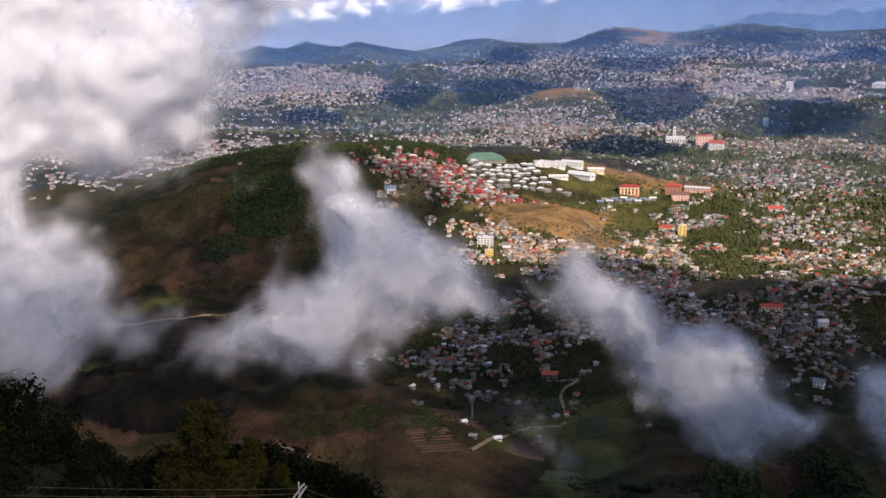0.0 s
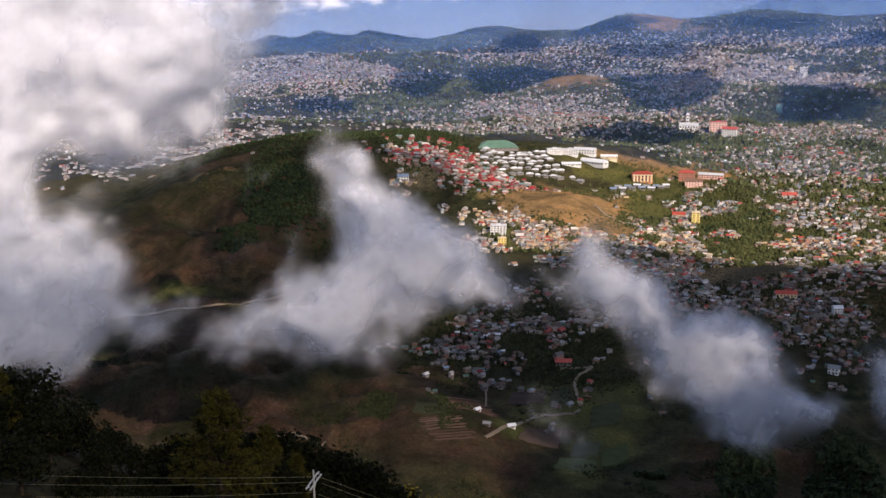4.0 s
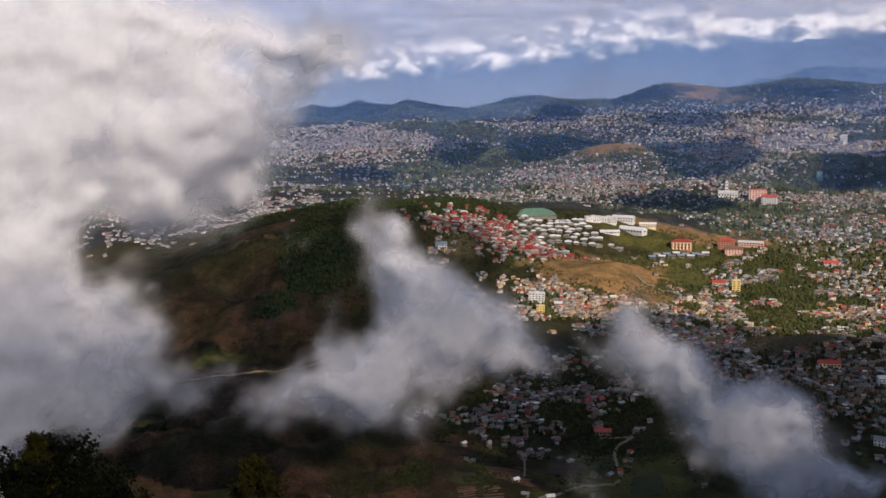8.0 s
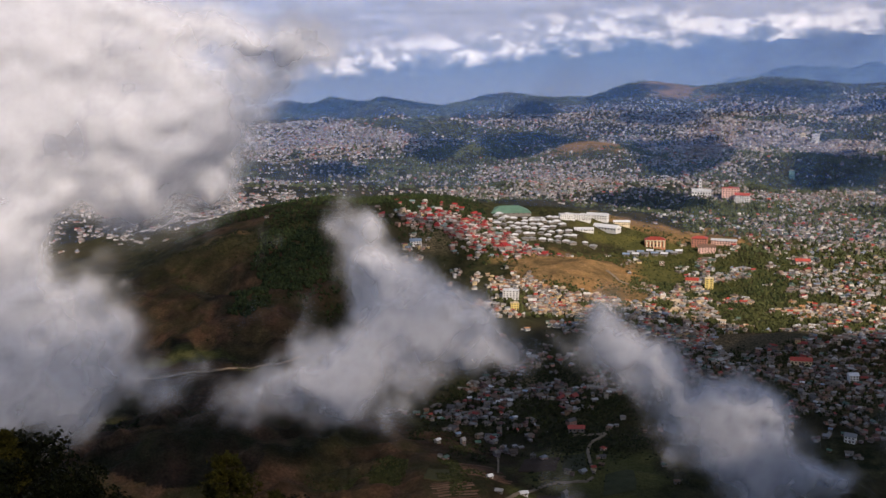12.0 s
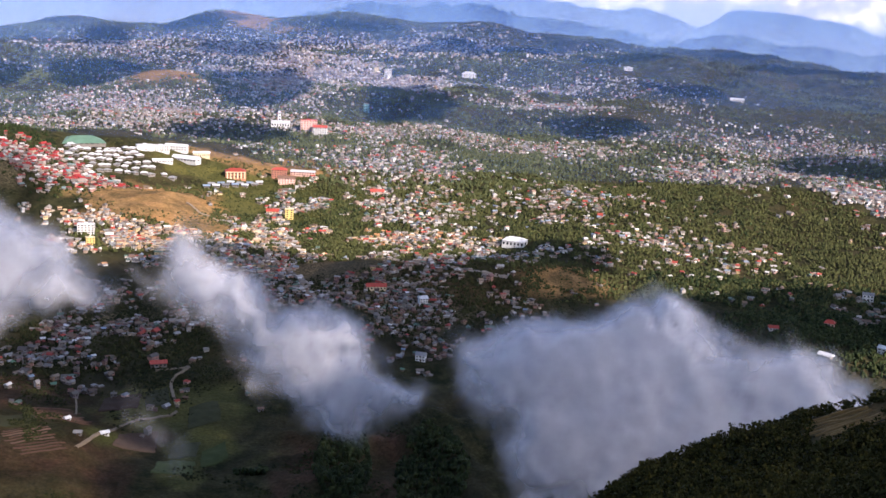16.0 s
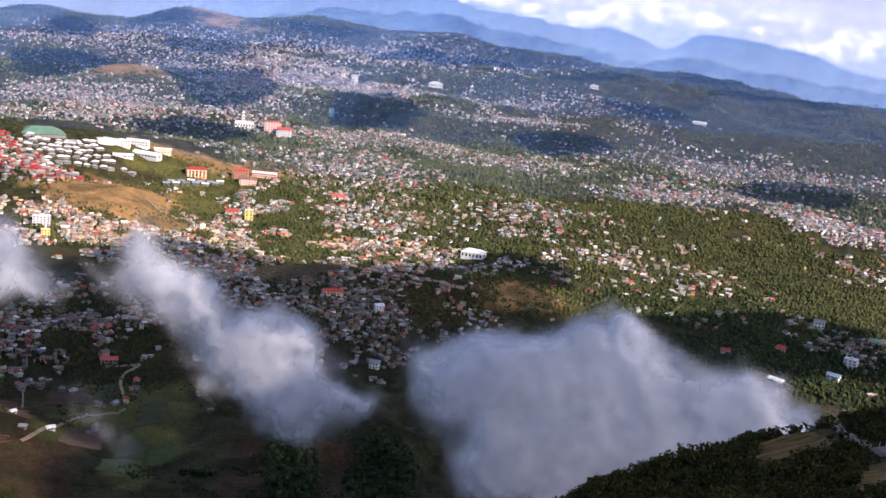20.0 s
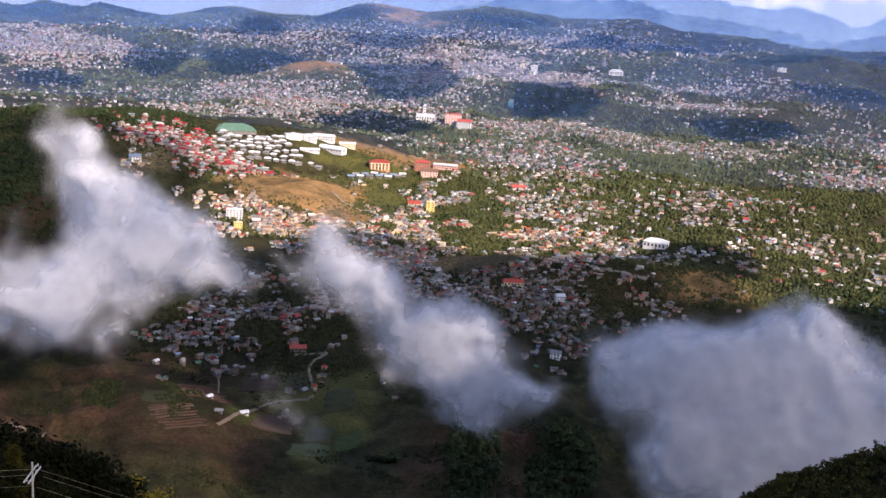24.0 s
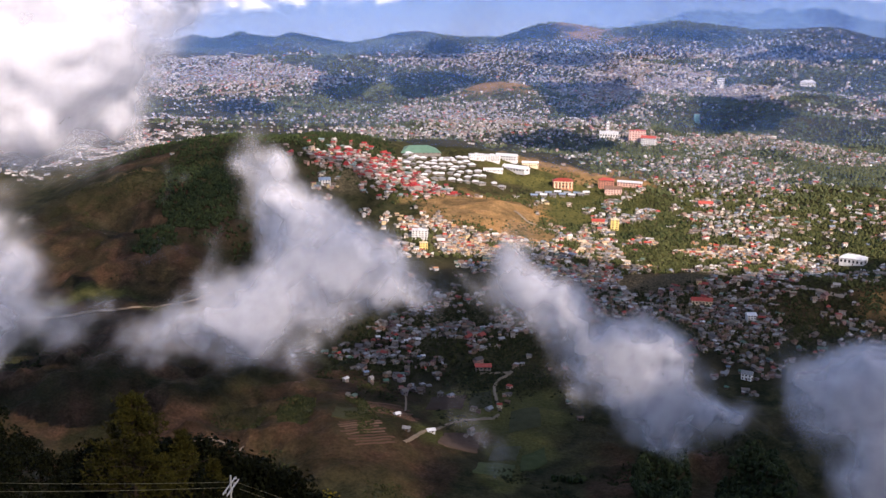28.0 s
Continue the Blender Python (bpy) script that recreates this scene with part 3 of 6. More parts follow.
CLOUD = cloud_material("cloud_vapour", (0.79, 0.81, 0.885), 0.44)


def valley_cloud(label, distance, depth, lumps, ragged, seed, layers=8, cell=0.2, grain=2.2, lo=0.08, hi=1.5, stray=1.0, bulge=0.05, slant=0.0):
    """lumps: bearing, height in degrees, half-width, half-height, weight, all as seen from the lookout. slant: lean of the wisps."""
    lumps = [(b, h, w * 1.4, t * 1.4, weight) for b, h, w, t, weight in lumps]
    L = np.array(lumps)
    az = np.arange((L[:, 0] - 2.7 * L[:, 2]).min(), (L[:, 0] + 2.7 * L[:, 2]).max(), cell)
    el = np.arange((L[:, 1] - 2.7 * L[:, 3]).min(), (L[:, 1] + 2.7 * L[:, 3]).max(), cell)
    A, E = np.meshgrid(az, el, indexing="ij")
    n, m = A.shape
    ob = thing("cloud", label, "cloud", "low valley clouds")
    plain = np.zeros_like(A)
    for b, h, w, t, weight in lumps:
        plain = plain + max(weight, 0) * np.exp(-((A - b) / (w * 1.5)) ** 2 - ((E - h) / (t * 1.5)) ** 2)
    c, s = math.cos(radians(slant)), math.sin(radians(slant))
    U, V = (A * c - E * s) / grain, (A * s + E * c) / grain
    for k in range(layers):
        q = k * 0.16
        warp_a, warp_e = fbm(U, V, 0.2 + q, 6, seed + 7) * 2.5 * stray, fbm(U, V, 4.2 + q, 6, seed + 8) * 2.5 * stray
        mass = np.zeros_like(A)
        for b, h, w, t, weight in lumps:
            mass = mass + weight * np.exp(-((A + warp_a - b) / w) ** 2 - ((E + warp_e - h) / t) ** 2)
        puff = fbm(U, V * 1.1, q, 5, seed)
        strand = fbm(U * 1.3 + puff * 0.8, V * 2.4 + puff * 0.8, q + 2, 3, seed + 17)
        density = smooth(lo, hi, mass * (1 + puff * ragged) + (puff * 0.8 * ragged + strand * 0.5) * smooth(0.0, 0.6, mass)) * smooth(0.0, 0.4, mass)
        soft = fbm(U * 1.4, V * 1.4, 7.3, 4, seed + 3)
        lift = (k / (layers - 1) - 0.5) * depth * smooth(-0.3, 1.6, mass) + (soft + puff * 0.35) * depth * bulge
        r = distance - lift
        a, e = np.radians(A), np.radians(E)
        p = np.stack([r * np.sin(a), r * np.cos(a), EYE + r * np.tan(e)], -1).reshape(-1, 3)
        i, j = np.meshgrid(np.arange(n - 1), np.arange(m - 1), indexing="ij")
        f = np.stack([i * m + j, (i + 1) * m + j, (i + 1) * m + j + 1, i * m + j + 1], -1).reshape(-1, 4)
        flat = density.ravel()
        f = f[plain.ravel()[f].max(1) > 0.006]
        used, back = np.unique(f, return_inverse=True)
        me = mesh_of("billow", p[used], back.reshape(-1, 4), [CLOUD], shade=True)
        me.attributes.new("vapour", "FLOAT", "POINT").data.foreach_set("value", flat[used].astype(np.float32))
        part("billow", me, CLOUD, ob)
    return ob


valley_cloud("ragged white cloud drifting over the brown hill", 960, 80, (
    (-6.7, -8.4, 0.45, 0.8, 0.5), (-5.8, -9.9, 0.7, 0.9, 0.75), (-4.5, -11.2, 1.1, 1.0, 1.0), (-2.9, -12.5, 1.6, 1.3, 1.25), (-3.6, -14.4, 2.0, 1.5, 1.35), (-0.7, -14.0, 1.5, 1.1, 1.1),
    (1.2, -15.0, 1.2, 0.7, 0.7), (2.8, -15.2, 1.2, 0.5, 0.3), (-5.6, -16.0, 1.6, 1.2, 1.3), (-5.3, -17.7, 1.2, 0.9, 0.9), (-7.8, -16.3, 1.5, 0.9, 1.1), (-9.6, -16.3, 1.1, 0.8, 0.8),
    (-8.2, -12.8, 0.45, 1.2, 0.28), (-11.6, -16.8, 1.6, 0.8, 0.42), (-13.6, -17.2, 1.5, 0.9, 0.42), (-6.4, -12.6, 0.7, 0.5, -0.35)), 0.85, 61, slant=-35, hi=1.7)
valley_cloud("slanting grey cloud over the village", 860, 60, (
    (7.0, -13.1, 0.7, 0.8, 0.5), (8.1, -14.3, 0.8, 0.8, 0.65), (5.2, -14.7, 1.6, 0.5, 0.22), (7.0, -15.8, 1.2, 0.6, 0.26), (9.5, -15.6, 1.0, 0.9, 0.8), (11.3, -17.0, 1.4, 1.0, 1.0), (13.3, -18.5, 1.7, 1.3, 1.2),
    (15.1, -19.9, 1.7, 1.2, 1.1), (17.0, -20.6, 1.5, 0.9, 0.6), (14.2, -20.9, 1.2, 0.8, 0.5), (18.8, -20.4, 1.2, 0.6, 0.28)), 0.9, 71, grain=1.9, slant=38, hi=1.3)
valley_cloud("broad grey cloud bank rising behind the wooded spur", 740, 80, (
    (21.5, -18.4, 0.9, 0.8, 0.5), (22.9, -19.6, 1.0, 1.1, 0.6), (25.0, -17.9, 1.5, 1.3, 0.9), (28.0, -17.9, 2.0, 1.4, 1.1), (31.0, -17.4, 1.9, 1.5, 1.1), (25.8, -21.0, 1.5, 1.7, 0.9), (27.0, -23.4, 1.7, 1.4, 0.9),
    (29.6, -20.6, 2.6, 2.2, 1.4), (33.6, -18.6, 2.2, 1.5, 1.1), (36.5, -18.3, 2.0, 1.2, 1.0), (39.2, -18.0, 1.7, 0.9, 0.8), (41.6, -17.7, 1.4, 0.8, 0.5), (31.6, -15.4, 0.6, 0.9, 0.35), (37.6, -16.6, 0.6, 0.7, 0.3),
    (33.4, -21.6, 2.4, 1.9, 1.1), (38.0, -19.8, 2.2, 1.3, 0.9), (30.4, -23.4, 2.4, 1.4, 1.0)), 0.8, 81, slant=15)
valley_cloud("huge white cloud bank filling the valley head", 900, 150, (
    (-24, 0.5, 6.0, 3.4, 1.2), (-17.2, -3.2, 3.2, 2.2, 1.15), (-23.5, -7.5, 3.8, 3.6, 1.2), (-22.8, -13.0, 2.6, 2.6, 1.1), (-20.2, -14.6, 2.0, 1.5, 0.9),
    (-13.4, -4.4, 1.6, 1.6, 0.9), (-15, 0.6, 5.0, 1.8, 1.0), (-9.5, 0.2, 2.2, 1.0, 0.45), (-27, -11, 3.0, 5.0, 1.2), (-15.4, -7.2, 1.5, 1.3, 0.6), (-22.8, -16.8, 2.2, 1.3, 0.8), (-18.0, -16.2, 1.6, 0.9, 0.55), (-25.5, -16.5, 2.2, 2.5, 0.9),
    (-14.4, -3.9, 0.3, 0.3, -0.5), (-18.8, -9.2, 1.2, 0.6, -0.5), (-21.0, -11.0, 1.6, 0.5, -0.35)), 1.25, 91, grain=2.5, cell=0.28, bulge=0.08, hi=1.75, stray=1.15)
valley_cloud("thin scrap of mist over the fields", 850, 30, ((5.2, -21.2, 0.9, 0.8, 0.24), (4.2, -19.6, 0.3, 1.0, 0.2), (6.2, -22.6, 1.0, 0.7, 0.26), (9.0, -18.6, 0.3, 0.6, 0.18)), 0.8, 101, layers=4, grain=1.2, slant=60)
valley_cloud("torn streamers of mist before the brown hill", 1150, 40, ((-16.8, -15.2, 0.45, 1.7, 0.4), (-15.6, -16.2, 1.6, 0.6, 0.25), (-11.0, -13.0, 1.8, 0.22, 0.28), (-10.2, -9.6, 0.2, 0.8, 0.3), (-12.8, -11.8, 0.9, 0.25, 0.22)), 0.9, 111, layers=4, grain=1.3, slant=-30)


# ---- unseen cumulus above the view, placed to cast shadows on valley and town ----
def shade_cloud_material(name, through):
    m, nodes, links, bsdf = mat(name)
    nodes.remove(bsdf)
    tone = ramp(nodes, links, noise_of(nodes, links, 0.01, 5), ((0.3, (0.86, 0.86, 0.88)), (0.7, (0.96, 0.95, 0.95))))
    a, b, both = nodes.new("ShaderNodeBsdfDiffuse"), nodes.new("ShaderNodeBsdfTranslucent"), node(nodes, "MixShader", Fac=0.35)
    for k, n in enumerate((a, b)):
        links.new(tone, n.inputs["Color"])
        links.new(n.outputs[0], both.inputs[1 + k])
    # an even share of sun passes, tuned to set how dark the shadow gets
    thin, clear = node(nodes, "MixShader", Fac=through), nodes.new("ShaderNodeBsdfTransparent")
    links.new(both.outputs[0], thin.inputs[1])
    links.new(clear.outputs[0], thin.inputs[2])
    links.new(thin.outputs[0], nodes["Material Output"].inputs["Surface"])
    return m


FULL_SHADE = shade_cloud_material("cumulus", 0.03)
LIGHT_SHADE = shade_cloud_material("light_shade_cloud", 0.66)
HALF_SHADE = shade_cloud_material("half_shade_cloud", 0.56)
DEEP_SHADE = shade_cloud_material("deep_shade_cloud", 0.36)
FAINT_SHADE = shade_cloud_material("faint_shade_cloud", 0.84)


def cumulus(shaded_bearing, shaded_distance, wide, deep, tall, turn, seed, cover=FULL_SHADE):
    """An unseen flat-based cumulus, set up-sun of the ground spot it is placed to shade."""
    x, y, z = (float(v) for v in spot(shaded_bearing, shaded_distance))
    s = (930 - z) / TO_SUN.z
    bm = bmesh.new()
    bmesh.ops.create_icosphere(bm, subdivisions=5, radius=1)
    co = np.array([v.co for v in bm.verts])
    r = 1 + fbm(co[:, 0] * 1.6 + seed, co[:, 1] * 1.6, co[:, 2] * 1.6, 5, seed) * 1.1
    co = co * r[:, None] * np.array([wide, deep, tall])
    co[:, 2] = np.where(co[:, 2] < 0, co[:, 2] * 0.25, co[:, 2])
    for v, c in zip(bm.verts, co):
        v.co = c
    me = bpy.data.meshes.new("shade_cloud")
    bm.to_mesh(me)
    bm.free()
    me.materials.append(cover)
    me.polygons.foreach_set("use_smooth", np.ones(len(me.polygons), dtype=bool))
    ob = new("shade_cloud", me)
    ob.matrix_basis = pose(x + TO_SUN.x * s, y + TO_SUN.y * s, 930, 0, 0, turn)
    return tagged(ob, "unseen cumulus-shaped cloud placed to shade the ground below", "cloud", "broken cumulus layer")


# rows start with the ground spot to be darkened, then the blocker's size
for row in ((-9, 120, 150, 120, 50, 0, 26, LIGHT_SHADE), (-9.5, 1720, 270, 330, 90, -8, 1, LIGHT_SHADE), (8, 1280, 260, 250, 80, 0, 2, HALF_SHADE), (16, 1350, 310, 290, 80, -18, 3, DEEP_SHADE), (-14, 900, 420, 330, 90, 0, 16, LIGHT_SHADE), (17.4, 880, 190, 125, 60, -17, 17, DEEP_SHADE), (40, 330, 150, 150, 50, -30, 27, HALF_SHADE), (-7, 1640, 150, 260, 60, 12, 4, LIGHT_SHADE), (27, 1150, 230, 240, 70, 0, 5),
            (26.3, 1640, 70, 60, 30, -30, 11), (38, 1480, 210, 120, 40, -20, 12), (-9.5, 1360, 190, 150, 60, 5, 18, FAINT_SHADE), (-9, 4200, 260, 160, 60, 0, 14), (-3.4, 4330, 190, 110, 40, 0, 34), (1.5, 4330, 60, 70, 40, 0, 35), (9.3, 3740, 120, 190, 50, -9, 6),
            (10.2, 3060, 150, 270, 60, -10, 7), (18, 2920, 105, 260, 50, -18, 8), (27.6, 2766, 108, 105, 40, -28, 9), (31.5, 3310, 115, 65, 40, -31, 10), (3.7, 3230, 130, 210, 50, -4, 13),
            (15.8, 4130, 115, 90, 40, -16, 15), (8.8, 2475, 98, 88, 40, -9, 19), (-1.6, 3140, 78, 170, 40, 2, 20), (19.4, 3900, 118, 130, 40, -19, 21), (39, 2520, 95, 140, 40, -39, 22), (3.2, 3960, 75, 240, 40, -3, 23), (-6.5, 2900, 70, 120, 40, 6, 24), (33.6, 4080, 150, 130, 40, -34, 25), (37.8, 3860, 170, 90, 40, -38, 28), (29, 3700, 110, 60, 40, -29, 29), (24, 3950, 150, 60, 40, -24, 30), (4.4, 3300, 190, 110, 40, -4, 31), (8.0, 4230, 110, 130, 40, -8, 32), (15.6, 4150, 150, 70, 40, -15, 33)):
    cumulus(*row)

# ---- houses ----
# near palettes darkened for the shaded village; lit and far ones hold sunlit brightness
DARKENED_WALLS = many("darkened_house_walls", ((0.29, 0.25, 0.22), (0.22, 0.18, 0.19), (0.34, 0.32, 0.30), (0.20, 0.17, 0.16), (0.38, 0.22, 0.18), (0.14, 0.09, 0.07), (0.42, 0.35, 0.27), (0.24, 0.24, 0.23), (0.12, 0.10, 0.10), (0.30, 0.19, 0.17)))
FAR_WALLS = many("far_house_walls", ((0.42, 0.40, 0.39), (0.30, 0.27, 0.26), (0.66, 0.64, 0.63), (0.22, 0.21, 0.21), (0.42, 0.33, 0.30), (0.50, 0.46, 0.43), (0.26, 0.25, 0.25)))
SHADED_ROOFS = many("shaded_house_roofs", ((0.22, 0.21, 0.20), (0.30, 0.05, 0.04), (0.36, 0.355, 0.35), (0.13, 0.09, 0.07), (0.17, 0.11, 0.08), (0.11, 0.10, 0.10), (0.31, 0.30, 0.295), (0.09, 0.15, 0.12), (0.22, 0.19, 0.16), (0.15, 0.08, 0.08), (0.18, 0.14, 0.11), (0.19, 0.17, 0.15), (0.13, 0.11, 0.09)), 0.55)
LIT_ROOFS = many("sunlit_roofs", ((0.20, 0.19, 0.185), (0.36, 0.06, 0.045), (0.40, 0.39, 0.385), (0.15, 0.12, 0.10), (0.22, 0.15, 0.11), (0.60, 0.59, 0.58), (0.10, 0.16, 0.13), (0.28, 0.24, 0.20), (0.14, 0.11, 0.10), (0.20, 0.25, 0.33), (0.26, 0.24, 0.22), (0.30, 0.20, 0.16)), 0.55)
LIT_WALLS = many("sunlit_house_walls", ((0.50, 0.45, 0.38), (0.30, 0.24, 0.20), (0.62, 0.58, 0.53), (0.22, 0.19, 0.16), (0.42, 0.34, 0.28), (0.18, 0.17, 0.16), (0.72, 0.70, 0.68), (0.55, 0.42, 0.22), (0.26, 0.22, 0.19), (0.40, 0.24, 0.20)))
# gold walls and roofs: warm sunlight of these districts put into the colour
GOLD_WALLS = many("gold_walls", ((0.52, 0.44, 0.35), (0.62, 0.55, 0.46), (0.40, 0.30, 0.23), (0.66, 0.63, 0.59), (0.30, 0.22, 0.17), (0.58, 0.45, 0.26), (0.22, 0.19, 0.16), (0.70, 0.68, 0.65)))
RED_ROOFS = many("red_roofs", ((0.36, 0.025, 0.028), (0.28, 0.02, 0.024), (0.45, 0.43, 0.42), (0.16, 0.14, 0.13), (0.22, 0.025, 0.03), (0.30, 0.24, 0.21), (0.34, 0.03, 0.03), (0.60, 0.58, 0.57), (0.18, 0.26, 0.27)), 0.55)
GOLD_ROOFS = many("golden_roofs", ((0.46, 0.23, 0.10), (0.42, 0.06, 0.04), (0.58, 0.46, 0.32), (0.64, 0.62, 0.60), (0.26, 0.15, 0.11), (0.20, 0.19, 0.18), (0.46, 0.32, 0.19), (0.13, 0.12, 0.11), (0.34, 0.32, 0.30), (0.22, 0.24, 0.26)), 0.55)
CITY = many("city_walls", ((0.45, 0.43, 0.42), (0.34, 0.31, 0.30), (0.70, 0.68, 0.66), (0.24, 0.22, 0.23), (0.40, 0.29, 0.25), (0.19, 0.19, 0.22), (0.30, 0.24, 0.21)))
GLASS = paint("dark_window", (0.035, 0.04, 0.05), 0.3, 1.0, 0.2, islands=True)

BOX = np.array([(sx, sy, z) for z in (0, 1) for sx, sy in ((-1, -1), (1, -1), (1, 1), (-1, 1))], float)


def house_mesh(name, x, y, z, wide, deep, high, turn, pitch, walls, roofs, flat, windows=True):
    """Many separate houses in one mesh: walls, overhanging roofs, dark windows."""
    n = len(x)
    V, F, S = [], [], []
    base = 0
    c, s = np.cos(turn), np.sin(turn)

    def add(local, faces, slot):
        nonlocal base
        k = local.shape[1]
        px, py = local[..., 0] * c[:, None] - local[..., 1] * s[:, None] + x[:, None], local[..., 0] * s[:, None] + local[..., 1] * c[:, None] + y[:, None]
        V.append(np.stack([px, py, local[..., 2] + z[:, None]], -1).reshape(-1, 3))
        for f in faces:
            F.extend((np.array(f)[None, :] + (np.arange(n) * k)[:, None] + base).tolist())
            S.extend([slot] * n)
        base += n * k

    half = np.stack([wide / 2, deep / 2], -1)
    rise = np.where(flat, 0.35, pitch * deep / 2)
    ridge = np.where(flat, 1.0, 0.0)  # a flat roof keeps its full depth on top
    body = np.stack([BOX[None, :, 0] * half[:, :1], BOX[None, :, 1] * half[:, 1:], np.where(BOX[None, :, 2] > 0, high[:, None], -3.0)], -1)
    gable = np.stack([np.stack([sx * half[:, 0] * np.where(flat, 0.5, 1.0), half[:, 0] * 0, high + rise * 0.98], -1) for sx in (-1, 1)], 1)
    add(np.concatenate([body, gable], 1), ((0, 1, 5, 4), (1, 2, 6, 5), (2, 3, 7, 6), (3, 0, 4, 7), (4, 5, 6, 7), (4, 7, 8), (5, 9, 6)), 0)
    over = 0.55
    ew, ed = half[:, 0] + over, half[:, 1] + over
    eave = high - np.where(flat, 0.0, pitch * over)
    top = high + rise + 0.25
    pts = []
    for sx, sy in ((-1, -1), (1, -1), (1, 1), (-1, 1)):
        pts.append(np.stack([sx * ew, sy * ed, eave], -1))
    for sx, sy in ((-1, -1), (1, -1), (1, 1), (-1, 1)):
        pts.append(np.stack([sx * ew, sy * ed, eave + 0.22], -1))
    for sx, sy in ((-1, -1), (1, -1), (1, 1), (-1, 1)):
        pts.append(np.stack([sx * ew * np.where(flat, 0.96, 1.0), sy * ed * np.where(flat, 0.96, 0.03), np.where(flat, eave + 0.35, top)], -1))
    if windows:
        add(np.stack(pts, 1), ((3, 2, 1, 0), (0, 1, 5, 4), (1, 2, 6, 5), (2, 3, 7, 6), (3, 0, 4, 7), (4, 5, 9, 8), (5, 6, 10, 9), (6, 7, 11, 10), (7, 4, 8, 11), (8, 9, 10, 11)), 1)
    else:
        add(np.stack(pts[:4] + pts[8:], 1), ((0, 1, 5, 4), (1, 2, 6, 5), (2, 3, 7, 6), (3, 0, 4, 7), (4, 5, 6, 7)), 1)
    if windows:
        for side, at in ((0, -0.45), (0, 0.4), (1, 0.0), (2, -0.4), (2, 0.42)):
            w, h0, h1 = 0.62, high * 0.42, high * 0.42 + 1.15
            if side == 1:
                q = [np.stack([half[:, 0] + 0.04, at * half[:, 1] + k * w, v], -1) for k, v in ((-1, h0), (1, h0), (1, h1), (-1, h1))]
            else:
                sgn = -1 if side == 0 else 1
                q = [np.stack([at * half[:, 0] - sgn * k * w, sgn * (half[:, 1] + 0.04), v], -1) for k, v in ((-1, h0), (1, h0), (1, h1), (-1, h1))]
            add(np.stack(q, 1), ((0, 1, 2, 3),), 2)
    return mesh_of(name, np.concatenate(V), F, [walls, roofs, GLASS], S)


def shed_mesh(x, y, z, wide, deep, high, turn, walls, roofs):
    """Small lean-tos: four walls and one sloping sheet of roof each."""
    n = len(x)
    c, s = np.cos(turn)[:, None], np.sin(turn)[:, None]
    px, py = BOX[None, :, 0] * wide[:, None] / 2, BOX[None, :, 1] * deep[:, None] / 2
    pz = np.where(BOX[None, :, 2] > 0, high[:, None] * (1 + 0.16 * BOX[None, :, 1]), -2.0)
    body = np.stack([px * c - py * s + x[:, None], px * s + py * c + y[:, None], pz + z[:, None]], -1)
    px, py = px[:, 4:] * 1.15, py[:, 4:] * 1.15
    lid = np.stack([px * c - py * s + x[:, None], px * s + py * c + y[:, None], pz[:, 4:] + 0.12 + z[:, None]], -1)
    verts = np.concatenate([body.reshape(-1, 3), lid.reshape(-1, 3)])
    k = np.arange(n)
    faces = [((k * 8)[:, None] + np.array(f)[None]) for f in ((0, 1, 5, 4), (1, 2, 6, 5), (2, 3, 7, 6), (3, 0, 4, 7))] + [(k * 4 + 8 * n)[:, None] + np.arange(4)[None]]
    return mesh_of("sheds", verts, np.concatenate(faces), [walls, roofs], [0] * (4 * n) + [1] * n)


def CLEARED(x, y):
    """Above 0 where far woods gave way to houses: along ridges and in bays of the forest."""
    bay = np.exp(-((np.degrees(np.arctan2(x, y)) - 3) / 6) ** 2 - ((np.hypot(x, y) - 2800) / 330) ** 2)
    return 0.2 * bay + fbm(x / 210, y / 170, seed=71) + 0.4 * fbm(x / 55, y / 55, seed=72) + 0.05


def scatter(bearing, distance, wide, deep, count, seed, lumpy=1.3, size=0.0):
    """Spots in a district, in knots and rows as the ground allows."""
    r = np.random.default_rng(seed)
    b = bearing + r.normal(0, 0.62, count * 5) * wide
    d = distance + r.normal(0, 0.62, count * 5) * deep
    x, y = d * np.sin(np.radians(b)), d * np.cos(np.radians(b))
    grow = 1.0 if distance < 2400 else 2.0
    knot = fbm(x / 60 / grow, y / 60 / grow, seed=77) + 0.35 * fbm(x / 18, y / 18, seed=79)
    if 1500 < distance <= 1900:
        knot = knot * 0.6 + np.where(fbm(x / 85, y / 70, seed=71) + 0.4 * fbm(x / 30, y / 30, seed=72) > -0.03, 0.08, -0.6)
    if distance > 1900:
        knot = np.where(CLEARED(x, y) + r.uniform(-0.2, 0.2, len(x)) > 0.0, knot * 0.5 + 0.10, -1.0)
    keep = (knot * lumpy + r.uniform(-0.25, 0.25, len(x)) > -0.02) & (d > 1010) & (d < 4400) & FREE(x, y)
    cell, spots = set(), []
    step = (6.6 if distance < 1560 else 4.8 if distance < 2400 else 4.2) + size
    for i in np.nonzero(keep)[0]:
        key = (int(x[i] // step), int(y[i] // step))
        if key not in cell:
            cell.add(key)
            spots.append(i)
            if len(spots) >= count:
                break
    return x[spots], y[spots]


